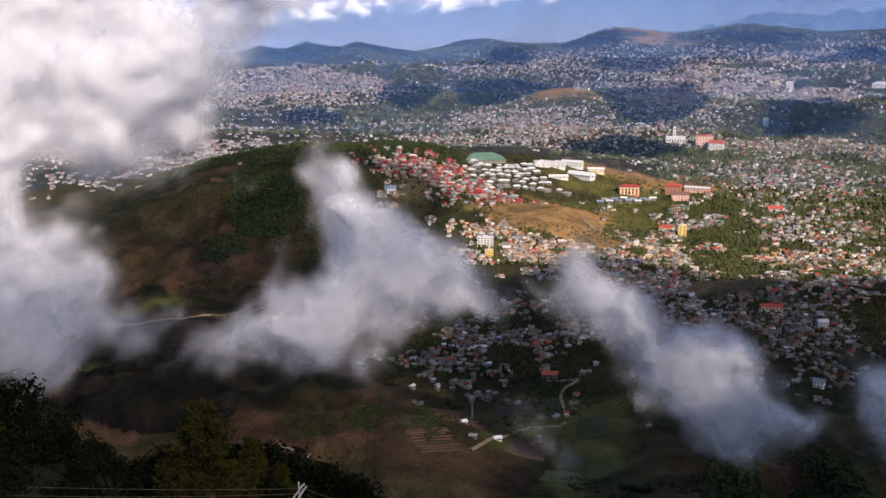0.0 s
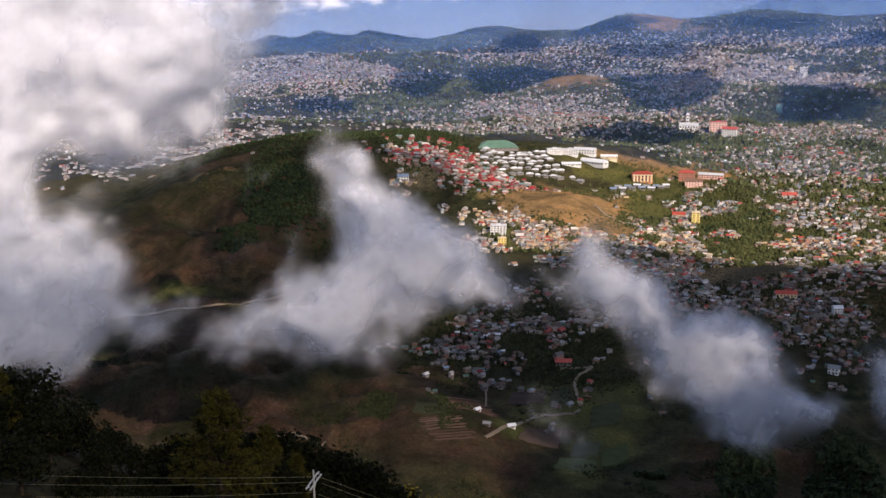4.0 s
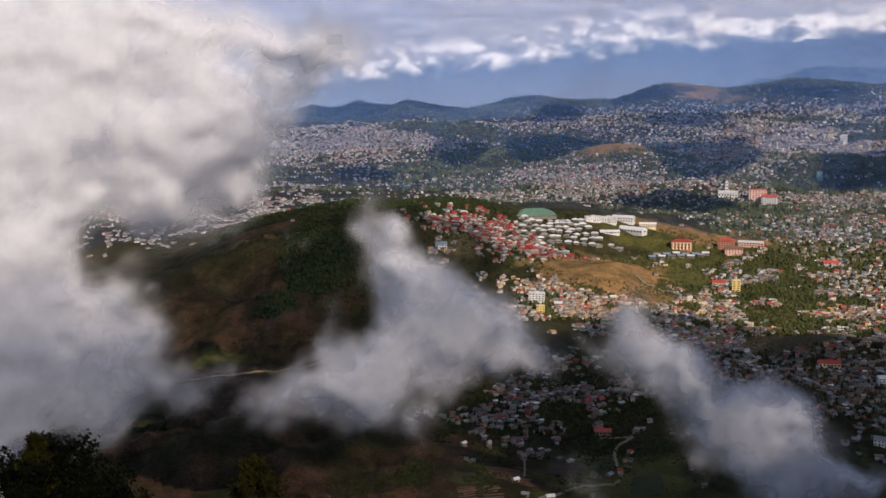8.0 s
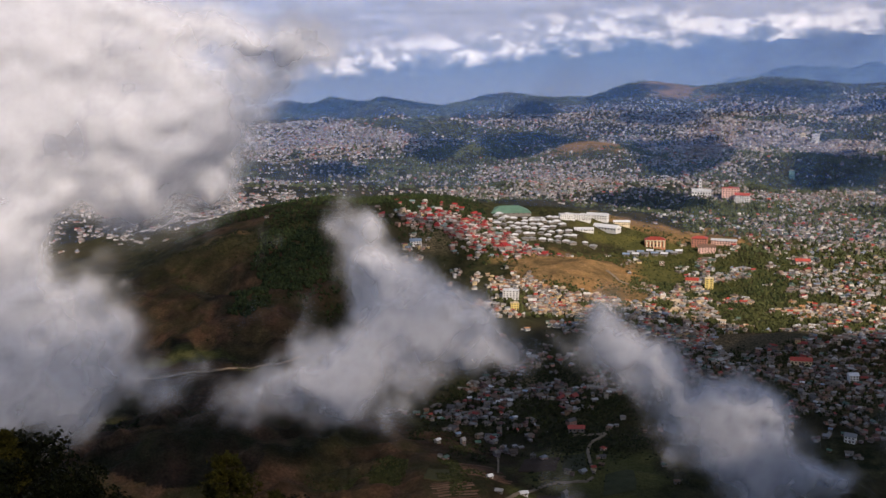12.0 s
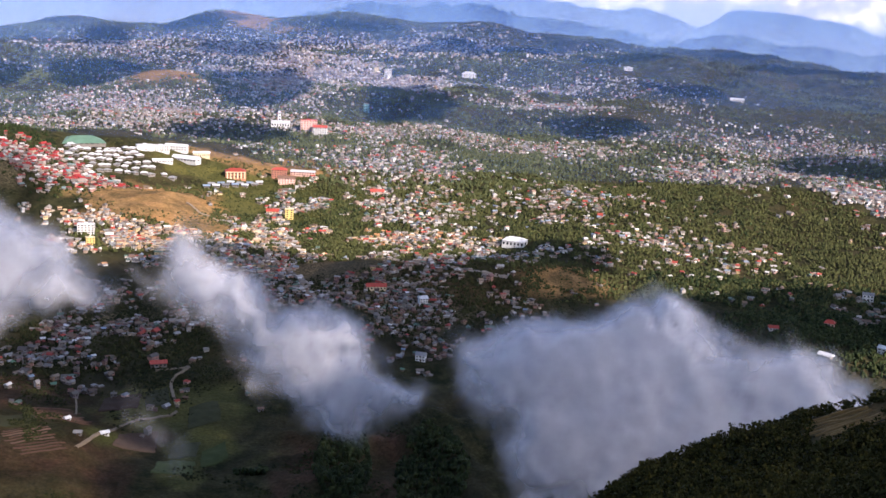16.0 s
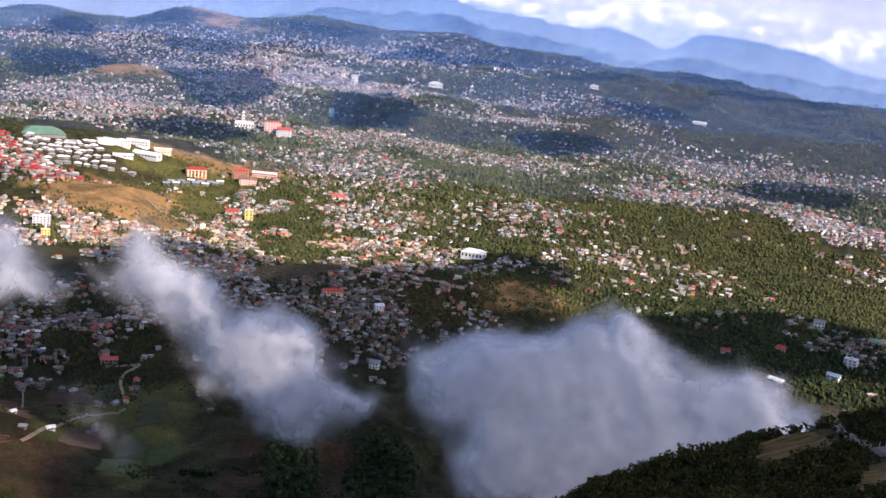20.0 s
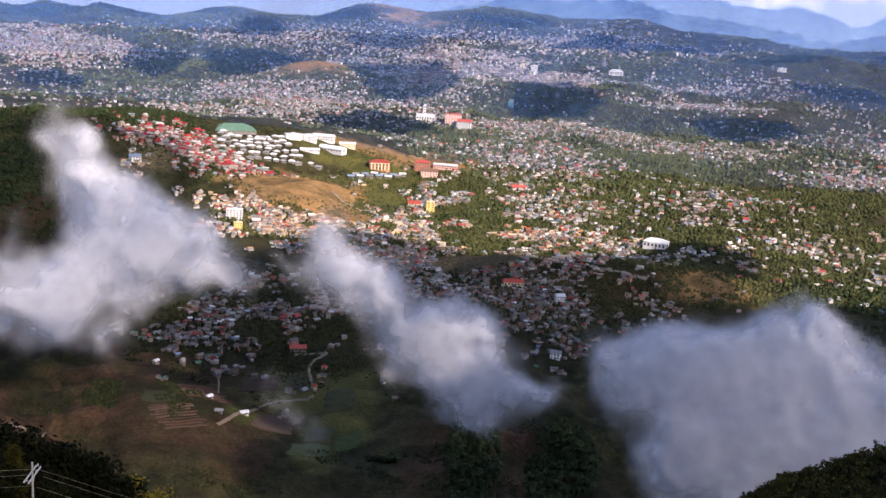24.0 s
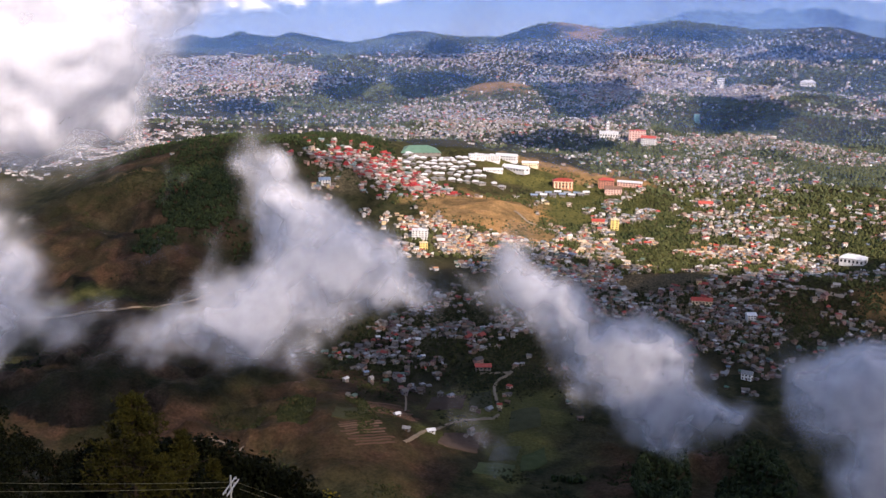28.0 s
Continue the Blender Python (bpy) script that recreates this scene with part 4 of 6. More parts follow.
# open ground that stays free of houses: the straw-coloured hill, the school grounds, the fields
OPEN_LAND = ((5.4, 1825, 2.9, 90), (4.4, 2050, 3.6, 110), (9.3, 2015, 2.0, 55), (6.0, 2990, 1.7, 50), (9.7, 4300, 1.3, 170), (1.9, 4380, 0.8, 80), (9.5, 1890, 1.6, 50), (7.2, 1745, 2.0, 42), (11.5, 2120, 2.0, 40), (14.6, 1580, 2.3, 40), (26.4, 1530, 1.4, 24), (12.05, 1845, 0.5, 25), (23.7, 1710, 0.9, 30), (10, 1010, 4, 70))


def FREE(x, y):
    d, a = np.hypot(x, y), np.degrees(np.arctan2(x, y))
    ok = np.ones_like(d, dtype=bool)
    for b, r, wb, wr in OPEN_LAND:
        ok &= ((a - b) / wb) ** 2 + ((d - r) / wr) ** 2 > 1
    return ok


NEAR_SPOTS = []
TAKEN = []
for index, (b, d, wb, wd, count) in enumerate(TOWNS + TOWNS_TOO):
    big = d > 3000 and 9 < b < 21
    x, y = scatter(b, d, wb, wd, int(count * (1.15 if d < 1560 else 1.7 if d < 2400 else 2.0 if d < 3000 else 3.1)), 200 + index, size=2.0 if big else 0.0)
    if not len(x):
        continue
    z = land(x, y)
    far = np.hypot(x, y)
    n = len(x)
    r = np.random.default_rng(500 + index)
    # the closest houses become things of their own further down
    close = (far < 1560) & (np.arange(n) % 3 == 0)
    NEAR_SPOTS += [(float(px), float(py), float(pz)) for px, py, pz in zip(x[close], y[close], z[close])]
    x, y, z, n = x[~close], y[~close], z[~close], int((~close).sum())
    wide, deep, high = r.uniform(6, 12, n), r.uniform(5, 8, n), r.choice([2.4, 2.8, 3.4, 5.0, 6.4], n, p=[0.3, 0.25, 0.22, 0.15, 0.08])
    shrink = np.where(r.uniform(0, 1, n) < 0.16, 1.5, 1.0) * (0.85 if (b, d) == (0.6, 1930) else 0.68 if d < 1560 else (0.66 if d < 2400 else 0.53))
    wide, deep, high = wide * shrink, deep * shrink, high * (0.9 if d < 2400 else 0.8)
    if big:
        wide, deep, high = wide * r.uniform(0.9, 1.7, n), deep * r.uniform(0.9, 1.5, n), high * r.uniform(0.8, 1.9, n)
    flat = r.uniform(0, 1, n) < (0.75 if big else 0.22)
    turn = np.radians(fbm(x / 200, y / 200, seed=88) * 260 + r.normal(0, 14, n) + r.choice([0, 90], n))
    # sunlit palettes beyond 1560 m, shade-darkened ones nearer
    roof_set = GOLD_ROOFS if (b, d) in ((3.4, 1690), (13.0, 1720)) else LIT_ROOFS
    walls = GOLD_WALLS if (b, d) in ((3.4, 1690), (13.0, 1720), (15.0, 1900)) else DARKENED_WALLS if (b, d) == (0.6, 1930) else (CITY if big else (FAR_WALLS if d > 2100 else LIT_WALLS if d > 1560 else DARKENED_WALLS))
    roofs = RED_ROOFS if (b, d) in ((0.6, 1930),) else (CITY if big else (roof_set if d > 1560 else SHADED_ROOFS))
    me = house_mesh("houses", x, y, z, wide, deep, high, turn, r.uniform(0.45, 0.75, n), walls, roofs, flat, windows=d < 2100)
    tagged(new("houses", me), "crowded town houses with tin roofs on the hillside" if d < 2400 else "far hillside town of small pale houses", "houses", kind="stuff")
    TAKEN.append(np.stack([x, y], -1))
    # sheds, lean-tos and yard walls crowd between the houses
    for turn_no in range(1 if d < 2700 else 0):
        away = r.uniform(0, 2 * math.pi, n)
        sx, sy = x + np.cos(away) * r.uniform(4, 8, n), y + np.sin(away) * r.uniform(4, 8, n)
        ok = FREE(sx, sy)
        sx, sy, m = sx[ok], sy[ok], int(ok.sum())
        if m:
            me = shed_mesh(sx, sy, land(sx, sy), r.uniform(2.5, 7.0, m), r.uniform(2, 4.5, m), r.uniform(1.4, 3.2, m), turn[ok] + r.normal(0, 0.4, m), walls, roofs)
            tagged(new("sheds", me), "small tin sheds and lean-tos between the houses", "sheds", kind="stuff")

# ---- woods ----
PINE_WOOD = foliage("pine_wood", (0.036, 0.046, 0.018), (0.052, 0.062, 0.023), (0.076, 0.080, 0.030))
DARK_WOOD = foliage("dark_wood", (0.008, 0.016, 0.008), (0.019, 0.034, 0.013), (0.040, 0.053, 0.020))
# paler copy of the dark wood: brightness of sunlit far slopes put into colour
LIT_FAR_WOOD = foliage("lit_far_wood", (0.034, 0.046, 0.022), (0.060, 0.078, 0.036), (0.100, 0.112, 0.052))
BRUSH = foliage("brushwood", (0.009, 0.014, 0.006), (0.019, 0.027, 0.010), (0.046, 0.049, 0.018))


def spindle():
    """A cheap far crown: a five-sided double cone."""
    v = [(0, 0, 1)] + [(math.cos(k * 1.2566), math.sin(k * 1.2566), -0.25) for k in range(5)] + [(0, 0, -0.9)]
    f = [(0, 1 + k, 1 + (k + 1) % 5) for k in range(5)] + [(6, 1 + (k + 1) % 5, 1 + k) for k in range(5)]
    return np.array(v, float), np.array(f)


def ico(sub):
    bm = bmesh.new()
    bmesh.ops.create_icosphere(bm, subdivisions=sub, radius=1)
    v, f = np.array([q.co for q in bm.verts]), np.array([[q.index for q in p.verts] for p in bm.faces])
    bm.free()
    return v, f


def crowns(name, label, x, y, size, material, tall=1.25, sub=1, seed=0, lumpy=0.35, pointed=0.0):
    r = np.random.default_rng(seed)
    v, f = ico(sub) if sub else spindle()
    n, k = len(x), len(v)
    shape = v[None] * (1 + r.normal(0, lumpy * 0.5, (n, k, 1)))
    up = shape[..., 2:] * 0.5 + 0.5
    shape[..., :2] *= 1 - pointed * np.clip(up, 0, 1)
    shape = shape * (size[:, None, None] * np.array([1, 1, tall]) * r.uniform(0.75, 1.25, (n, 1, 3)))
    shape = shape + np.stack([x, y, land(x, y) + size * tall * 0.75], -1)[:, None, :]
    faces = (f[None] + (np.arange(n) * k)[:, None, None]).reshape(-1, 3)
    return tagged(new(name, mesh_of(name, shape.reshape(-1, 3), faces, [material])), label, "trees", kind="stuff")


def wood(bearing, distance, wide, deep, count, seed, gaps=0.0, avoid=True, anywhere=False):
    r = np.random.default_rng(seed)
    b = bearing + r.uniform(-1, 1, count) * wide
    d = np.sqrt(r.uniform((distance - deep) ** 2, (distance + deep) ** 2, count))
    edge = ((b - bearing) / wide) ** 2 + ((d - distance) / deep) ** 2
    x, y = d * np.sin(np.radians(b)), d * np.cos(np.radians(b))
    keep = (edge + fbm(x / 90, y / 90, seed=seed) * 0.9 < 0.95) & (fbm(x / 55, y / 55, seed=33) > gaps - 0.3)
    if 1500 < distance <= 2000:
        keep |= (edge < 0.95) & (fbm(x / 85, y / 70, seed=71) + 0.4 * fbm(x / 30, y / 30, seed=72) < -0.02)
    if distance > 2000:
        keep = (edge + fbm(x / 90, y / 90, seed=seed) * 0.9 < 1.0) & (CLEARED(x, y) + r.uniform(-0.22, 0.16, len(x)) < 0.03)
    if anywhere:
        keep = edge + fbm(x / 40, y / 40, seed=seed) * 1.2 < 0.9
    if avoid:
        keep &= ~HOUSE_CELLS(x, y) & FREE(x, y)
    return x[keep], y[keep]


CELLS = set()
for block in TAKEN + ([np.array(NEAR_SPOTS)[:, :2]] if NEAR_SPOTS else []):
    for px, py in block:
        CELLS.add((int(px // 9), int(py // 9)))


def HOUSE_CELLS(x, y):
    return np.array([(int(a // 9), int(b // 9)) in CELLS for a, b in zip(x, y)], dtype=bool)


# bare or grassy stretches of the brown hill
BARE = ((-14.4, 1620, 2.6, 75), (-12.6, 1735, 1.5, 45), (-11.6, 1900, 1.8, 34), (-14.0, 1480, 3.5, 40), (-10.4, 1500, 1.8, 45), (-8.6, 1400, 3.0, 40), (-15.5, 1100, 3.0, 80), (-7.0, 1090, 2.6, 60))


def bare_at(x, y):
    a, d = np.degrees(np.arctan2(x, y)), np.hypot(x, y)
    out = np.zeros(len(x), dtype=bool)
    stray = fbm(x / 40, y / 40, seed=47) * 1.2
    for b, r, wb, wr in BARE:
        out |= ((a - b) / wb) ** 2 + ((d - r) / wr) ** 2 + stray < 0.9
    return out


for k, (b, d, wb, wd, count, gaps, kind) in enumerate((
        (33, 1800, 15, 330, 34000, 0.12, 0), (24, 2150, 8, 230, 9500, 0.2, 0), (-10, 1640, 7, 260, 4500, 0.12, 2), (38, 2500, 11, 300, 5200, 0.34, 1), (-6.5, 1990, 8.5, 150, 4600, 0.12, 1), (-7.2, 1730, 4.0, 150, 1500, 0.3, 1),
        (12, 1040, 18, 170, 4200, 0.34, 2), (38, 1540, 8, 130, 4200, 0.14, 1), (35, 1390, 13, 110, 4200, 0.22, 2), (12, 1690, 11, 90, 5200, 0.2, 0), (15, 1960, 7, 140, 3200, 0.12, 0), (17, 2260, 7, 160, 3600, 0.14, 0), (6, 1330, 10, 190, 6500, 0.10, 2), (4, 930, 16, 90, 2200, 0.34, 2), (14, 1510, 11, 200, 6500, 0.14, 2), (2, 2450, 11, 230, 2600, 0.36, 1), (12.5, 2390, 5, 120, 2300, 0.16, 1),
        (13, 1860, 9, 180, 5200, 0.24, 0), (20, 2750, 9, 300, 6000, 0.26, 1), (-10, 1180, 11, 300, 6500, 0.12, 2), (40, 3200, 9, 420, 5000, 0.25, 1), (27, 3500, 8, 500, 5000, 0.28, 1), (6, 2780, 9, 330, 5000, 0.2, 1), (9, 3220, 8, 300, 4000, 0.2, 1), (36, 3550, 8, 420, 7000, 0.2, 1), (-2.5, 1020, 2.5, 90, 1500, 0.0, 2), (15.2, 935, 1.5, 90, 1300, -0.3, 1), (20, 935, 2.0, 100, 1600, -0.3, 1), (10.4, 1000, 1.4, 70, 800, -0.2, 1), (-10, 1080, 1.6, 110, 900, -0.1, 2), (-9.2, 1730, 2.0, 95, 2600, -0.5, 1), (-11.3, 1610, 1.3, 60, 900, -0.3, 1), (-4.0, 2035, 6.5, 90, 3000, -0.4, 1), (-4.2, 1062, 1.5, 50, 700, -0.1, 2), (-5.2, 1000, 1.4, 45, 600, -0.1, 2), (-3.0, 1110, 1.0, 40, 350, -0.1, 2), (40, 1430, 6, 120, 2600, -0.2, 1))):
    x, y = wood(b, d, wb, wd, count, 300 + k, gaps)
    free = ~bare_at(x, y)
    x, y = x[free], y[free]
    if kind == 2:
        x, y = np.concatenate([x, x + np.random.default_rng(k).normal(0, 4, len(x)), x + np.random.default_rng(k + 50).normal(0, 6, len(x))]), np.concatenate([y, y + np.random.default_rng(k + 99).normal(0, 4, len(x)), y + np.random.default_rng(k + 149).normal(0, 6, len(x))])
        # brush keeps to the gullies on the bare slopes
        bare = (np.degrees(np.arctan2(x, y)) < -1) & (np.hypot(x, y) < 1800)
        keep = ~bare | (np.abs(fbm(x / 95, y / 130, seed=61)) > 0.19)
        x, y = x[keep], y[keep]
    if len(x):
        size = np.random.default_rng(k).uniform(1.3, 3.0, len(x)) * (1.25 if d > 2300 else 1.0) * (0.6 if kind == 2 else 1.0)
        crowns("woods", ("sunlit green pine woods on the hillside", "dark pine woods on the ridge", "low dark brush on the valley slopes")[kind], x, y, size, (PINE_WOOD, LIT_FAR_WOOD if d > 2300 else DARK_WOOD, BRUSH)[kind], (0.95, 1.1, 0.7)[kind], 1 if d < 1750 and kind < 2 else 0, 40 + k, (0.55, 0.5, 0.7)[kind], (0.15, 0.2, 0.0)[kind])
# garden trees between the houses
for k, (b, d, wb, wd, count, kind) in enumerate(((14, 1760, 9, 190, 6500, 0), (14.5, 1840, 5, 120, 1500, 1), (21, 2420, 8, 200, 3000, 1), (3, 1340, 6, 170, 1600, 2), (17, 1430, 8, 170, 2600, 2), (19, 2230, 9, 260, 5200, 1), (34, 2480, 13, 380, 5200, 1), (8, 2850, 14, 420, 5600, 1), (1.5, 1900, 4, 100, 500, 1), (28, 1880, 8, 260, 2600, 1))):
    x, y = wood(b, d, wb, wd, count, 420 + k, avoid=False, anywhere=True)
    ok = FREE(x, y)
    x, y = x[ok], y[ok]
    crowns("woods", "green garden trees between the town houses" if d < 2100 else "scattered dark trees among the far houses", x, y, np.random.default_rng(440 + k).uniform(1.2, 2.9, len(x)) * (1.0 if d < 2100 else 1.35), (PINE_WOOD, LIT_FAR_WOOD if d > 2100 else DARK_WOOD, BRUSH)[kind], 1.0, 0, 460 + k, 0.55)
# thickets dotted over the straw-coloured hill and the school grounds
x, y = wood(6.5, 1930, 7, 230, 3600, 399, 0.22, False)
more_x, more_y = wood(26.2, 1525, 2.8, 60, 260, 398, 0.1, False)
x, y = np.concatenate([x, more_x]), np.concatenate([y, more_y])
dry = ((np.degrees(np.arctan2(x, y)) - 5.4) / 2.7) ** 2 + ((np.hypot(x, y) - 1828) / 80) ** 2 + fbm(x / 30, y / 30, seed=49) < 0.85
x, y = x[~dry], y[~dry]
crowns("woods", "low green thickets dotted over the dry hill", x, y, np.random.default_rng(9).uniform(0.9, 2.2, len(x)), PINE_WOOD, 0.8, 0, 77, 0.6)
# far wooded slopes
for k, (b, d, wb, wd, count) in enumerate(((10, 3400, 16, 450, 9000), (8.5, 4150, 14, 300, 6500), (33, 4000, 14, 380, 7500), (-7, 4150, 8, 260, 4000), (-8, 3000, 8, 450, 4000))):
    x, y = wood(b, d, wb, wd, count, 350 + k, 0.26)
    crowns("woods", "far dark wooded ridges above the town", x, y, np.random.default_rng(90 + k).uniform(3, 5.6, len(x)), LIT_FAR_WOOD, 0.9, 0, 60 + k, 0.4)

# ---- the town's larger buildings, each with roof, windows and door ----
def box(bm, x0, x1, y0, y1, z0, z1):
    vs = [bm.verts.new(p) for p in ((x0, y0, z0), (x1, y0, z0), (x1, y1, z0), (x0, y1, z0), (x0, y0, z1), (x1, y0, z1), (x1, y1, z1), (x0, y1, z1))]
    for f in ((3, 2, 1, 0), (0, 1, 5, 4), (1, 2, 6, 5), (2, 3, 7, 6), (3, 0, 4, 7), (4, 5, 6, 7)):
        bm.faces.new([vs[i] for i in f])
    return vs


def shell(w, d, h, gable=0.0):
    """Walls, sunk a little into the slope; gable: rise of the end walls under a pitched roof."""
    bm = bmesh.new()
    vs = box(bm, -w / 2, w / 2, -d / 2, d / 2, -5, h)
    if gable:
        for s, (a, b) in ((-1, (4, 7)), (1, (5, 6))):
            top = bm.verts.new((s * w / 2, 0, h + gable * 0.97))
            bm.faces.new((vs[a], vs[b], top))
    return bm


def roof_shape(w, d, h, rise, kind, over=0.8):
    bm = bmesh.new()
    W, D = w / 2 + over, d / 2 + over
    if kind == "flat":
        box(bm, -W + over * 0.6, W - over * 0.6, -D + over * 0.6, D - over * 0.6, h + 0.004, h + 0.5)
        box(bm, -w * 0.12, w * 0.12, -d * 0.2, d * 0.2, h + 0.504, h + 2.4)
        return bm
    inset = W if kind == "pyramid" else (min(W * 0.55, D) if kind == "hip" else 0.0)
    low = [bm.verts.new((sx * W, sy * D, h - 0.15)) for sx, sy in ((-1, -1), (1, -1), (1, 1), (-1, 1))]
    mid = [bm.verts.new((sx * W, sy * D, h + 0.12)) for sx, sy in ((-1, -1), (1, -1), (1, 1), (-1, 1))]
    a, b = bm.verts.new((-(W - inset) - 0.01, 0, h + rise)), bm.verts.new((W - inset + 0.01, 0, h + rise))
    bm.faces.new(low[::-1])
    for i in range(4):
        bm.faces.new((low[i], low[(i + 1) % 4], mid[(i + 1) % 4], mid[i]))
    bm.faces.new((mid[0], mid[1], b, a))
    bm.faces.new((mid[2], mid[3], a, b))
    bm.faces.new((mid[1], mid[2], b))
    bm.faces.new((mid[3], mid[0], a))
    return bm


def opening_mesh(name, w, h):
    bm = bmesh.new()
    box(bm, -w / 2, w / 2, -0.12, 0.05, 0, h)
    me = bpy.data.meshes.new(name)
    bm.to_mesh(me)
    bm.free()
    return me


OPENINGS = {}


def opening(name, w, h, material, parent, x, y, z, turn=0.0):
    key = (name, round(w, 1), round(h, 1), material.name)
    if key not in OPENINGS:
        OPENINGS[key] = opening_mesh(name, w, h)
        OPENINGS[key].materials.append(material)
    ob = new(name, OPENINGS[key])
    ob.parent = parent
    ob.matrix_basis = pose(x, y, z, 0, 0, turn)
    return ob


def ground_at(bearing, distance):
    x, y, z = spot(np.array([bearing]), np.array([float(distance)]))
    return float(x[0]), float(y[0]), float(z[0])


def building(name, label, bearing, distance, w, d, h, wall, roof, kind="flat", rise=0.0, floors=2, bays=4, turn=0.0, category="building", group="", lift=0.0, roof_label=""):
    x, y, z = ground_at(bearing, distance)
    ob = thing(name, label, category, group, (x, y, z + lift), -bearing + turn)
    part("wall", shell(w, d, h, rise if kind == "gable" else 0), wall, ob)
    part("roof", roof_shape(w, d, h, rise, kind), roof, ob, roof_label)
    step = h / floors
    for f in range(floors):
        for b in range(bays):
            opening("window", w / bays * 0.5, step * 0.45, GLASS, ob, (b + 0.5) / bays * w - w / 2, -d / 2, f * step + step * 0.32)
    for f in range(floors):
        opening("window", d * 0.3, step * 0.45, GLASS, ob, w / 2, 0, f * step + step * 0.32, 90)
    opening("door", 1.4, 2.1, TIMBER, ob, w * 0.07, -d / 2 - 0.06, 0.0)
    return ob


TIMBER = paint("dark_timber", (0.10, 0.06, 0.035), 0.3, 1.5)
WHITE = paint("white_render", (0.70, 0.70, 0.70), 0.12, 0.15)
WHITE_TIN = paint("white_tin_roof", (0.64, 0.66, 0.69), 0.18, 0.3, 0.5)
GREY_TIN = paint("grey_tin_roof", (0.25, 0.255, 0.265), 0.3, 0.3, 0.6)
BLUE_TIN = paint("blue_tin_roof", (0.22, 0.30, 0.42), 0.35, 0.3, 0.5)
GREEN_TIN = paint("green_tin_roof", (0.10, 0.20, 0.14), 0.12, 0.1, 0.55)
RED_TIN = paint("red_tin_roof", (0.40, 0.07, 0.05), 0.25, 0.3, 0.55)
RUST = paint("rusty_tin_roof", (0.17, 0.10, 0.072), 0.35, 0.5, 0.75)
BROWN_TIN = paint("brown_tin_roof", (0.15, 0.09, 0.06), 0.3, 0.5, 0.7)
CREAM = paint("cream_render", (0.74, 0.62, 0.42), 0.12, 0.3)
ORANGE = paint("orange_render", (0.52, 0.24, 0.14), 0.15, 0.3)
BRICK = paint("red_brick_render", (0.44, 0.20, 0.14), 0.15, 0.3)
YELLOW = paint("yellow_render", (0.72, 0.57, 0.20), 0.06, 0.2)
PINK = paint("pink_render", (0.66, 0.42, 0.36), 0.15, 0.3)
CONCRETE = paint("bare_concrete", (0.20, 0.185, 0.17), 0.25, 0.5)
TEAL = paint("teal_glass_front", (0.22, 0.42, 0.42), 0.1, 0.3, 0.35)
PALE = paint("pale_grey_render", (0.25, 0.235, 0.22), 0.25, 0.4)
TAN = paint("tan_render", (0.26, 0.18, 0.125), 0.25, 0.4)

building("gymnasium", "large hall with a wide green hipped tin roof", 2.06, 2075, 72, 56, 1.8, CONCRETE, GREEN_TIN, "hip", 10, 1, 8, 8, "hall", roof_label="wide green tin roof")
# school pavilions in rows
school = random.Random(5)
for row, (b0, d0, b1, d1) in enumerate(((1.5, 2044, 4.4, 2082), (1.3, 2030, 4.5, 2066), (1.3, 2013, 4.7, 2050), (1.4, 1997, 5.0, 2034), (1.6, 1982, 5.4, 2020), (2.4, 1968, 6.2, 2006))):
    for k in range(10):
        q = k / 9
        building("pavilion", "low school pavilion with a pale pyramid roof", b0 + (b1 - b0) * q + school.uniform(-0.12, 0.12), d0 + (d1 - d0) * q + school.uniform(-6, 6),
                 school.uniform(8.5, 13), school.uniform(8, 11.5), 2.1, CONCRETE, school.choice((WHITE_TIN, WHITE_TIN, WHITE_TIN, GREY_TIN)), "pyramid" if k % 3 else "hip", 2.6, 1, 3, school.uniform(-30, 30), "pavilion", "school pavilions")
building("school_block", "white three-storey school block with rows of windows", 4.97, 2090, 28, 14, 9, WHITE, WHITE_TIN, "flat", 0, 3, 7, 10, "school")
building("school_block", "white four-storey school block beside pavilions", 5.75, 2098, 30, 14, 10, WHITE, WHITE_TIN, "flat", 0, 4, 7, -6, "school")
building("long_hall", "long white hall with a gabled tin roof", 6.96, 2078, 50, 18, 5, WHITE, WHITE_TIN, "gable", 5, 1, 8, -32, "hall")
building("school_wing", "low white school wing with a tin roof", 5.83, 2052, 34, 13, 3.5, WHITE, WHITE_TIN, "gable", 3, 1, 7, 5, "school")
building("school_wing", "long low school wing with square windows", 7.7, 2118, 30, 9, 6, CREAM, WHITE_TIN, "gable", 3, 2, 8, 0, "school")
building("school_wing", "white school wing on the hilltop", 6.5, 2115, 40, 12, 8, WHITE, WHITE_TIN, "gable", 4, 2, 8, -18, "school")

civic = building("civic_building", "orange civic building with tall cream columns and red roof", 9.36, 2045, 36, 20, 12.5, ORANGE, RED_TIN, "hip", 5, 2, 5, 4, "building")
for k in range(6):
    bm = bmesh.new()
    bmesh.ops.create_cone(bm, cap_ends=True, segments=12, radius1=1.4, radius2=1.2, depth=11, matrix=Matrix.Translation((-15 + 6 * k, -11.6, 5.5)))
    part("column", bm, CREAM, civic, "tall cream column")
bm = bmesh.new()
box(bm, -17.5, 17.5, -13.2, -10.004, 11.004, 12.3)
part("lintel", bm, CREAM, civic, "cream lintel")
building("office_building", "red brick office block with a red roof", 11.54, 2072, 27, 16, 14, BRICK, RED_TIN, "hip", 4, 4, 6, -5)
building("annex", "long low white annex", 12.71, 2080, 44, 12, 7, PINK, WHITE_TIN, "gable", 3, 2, 9, -8)
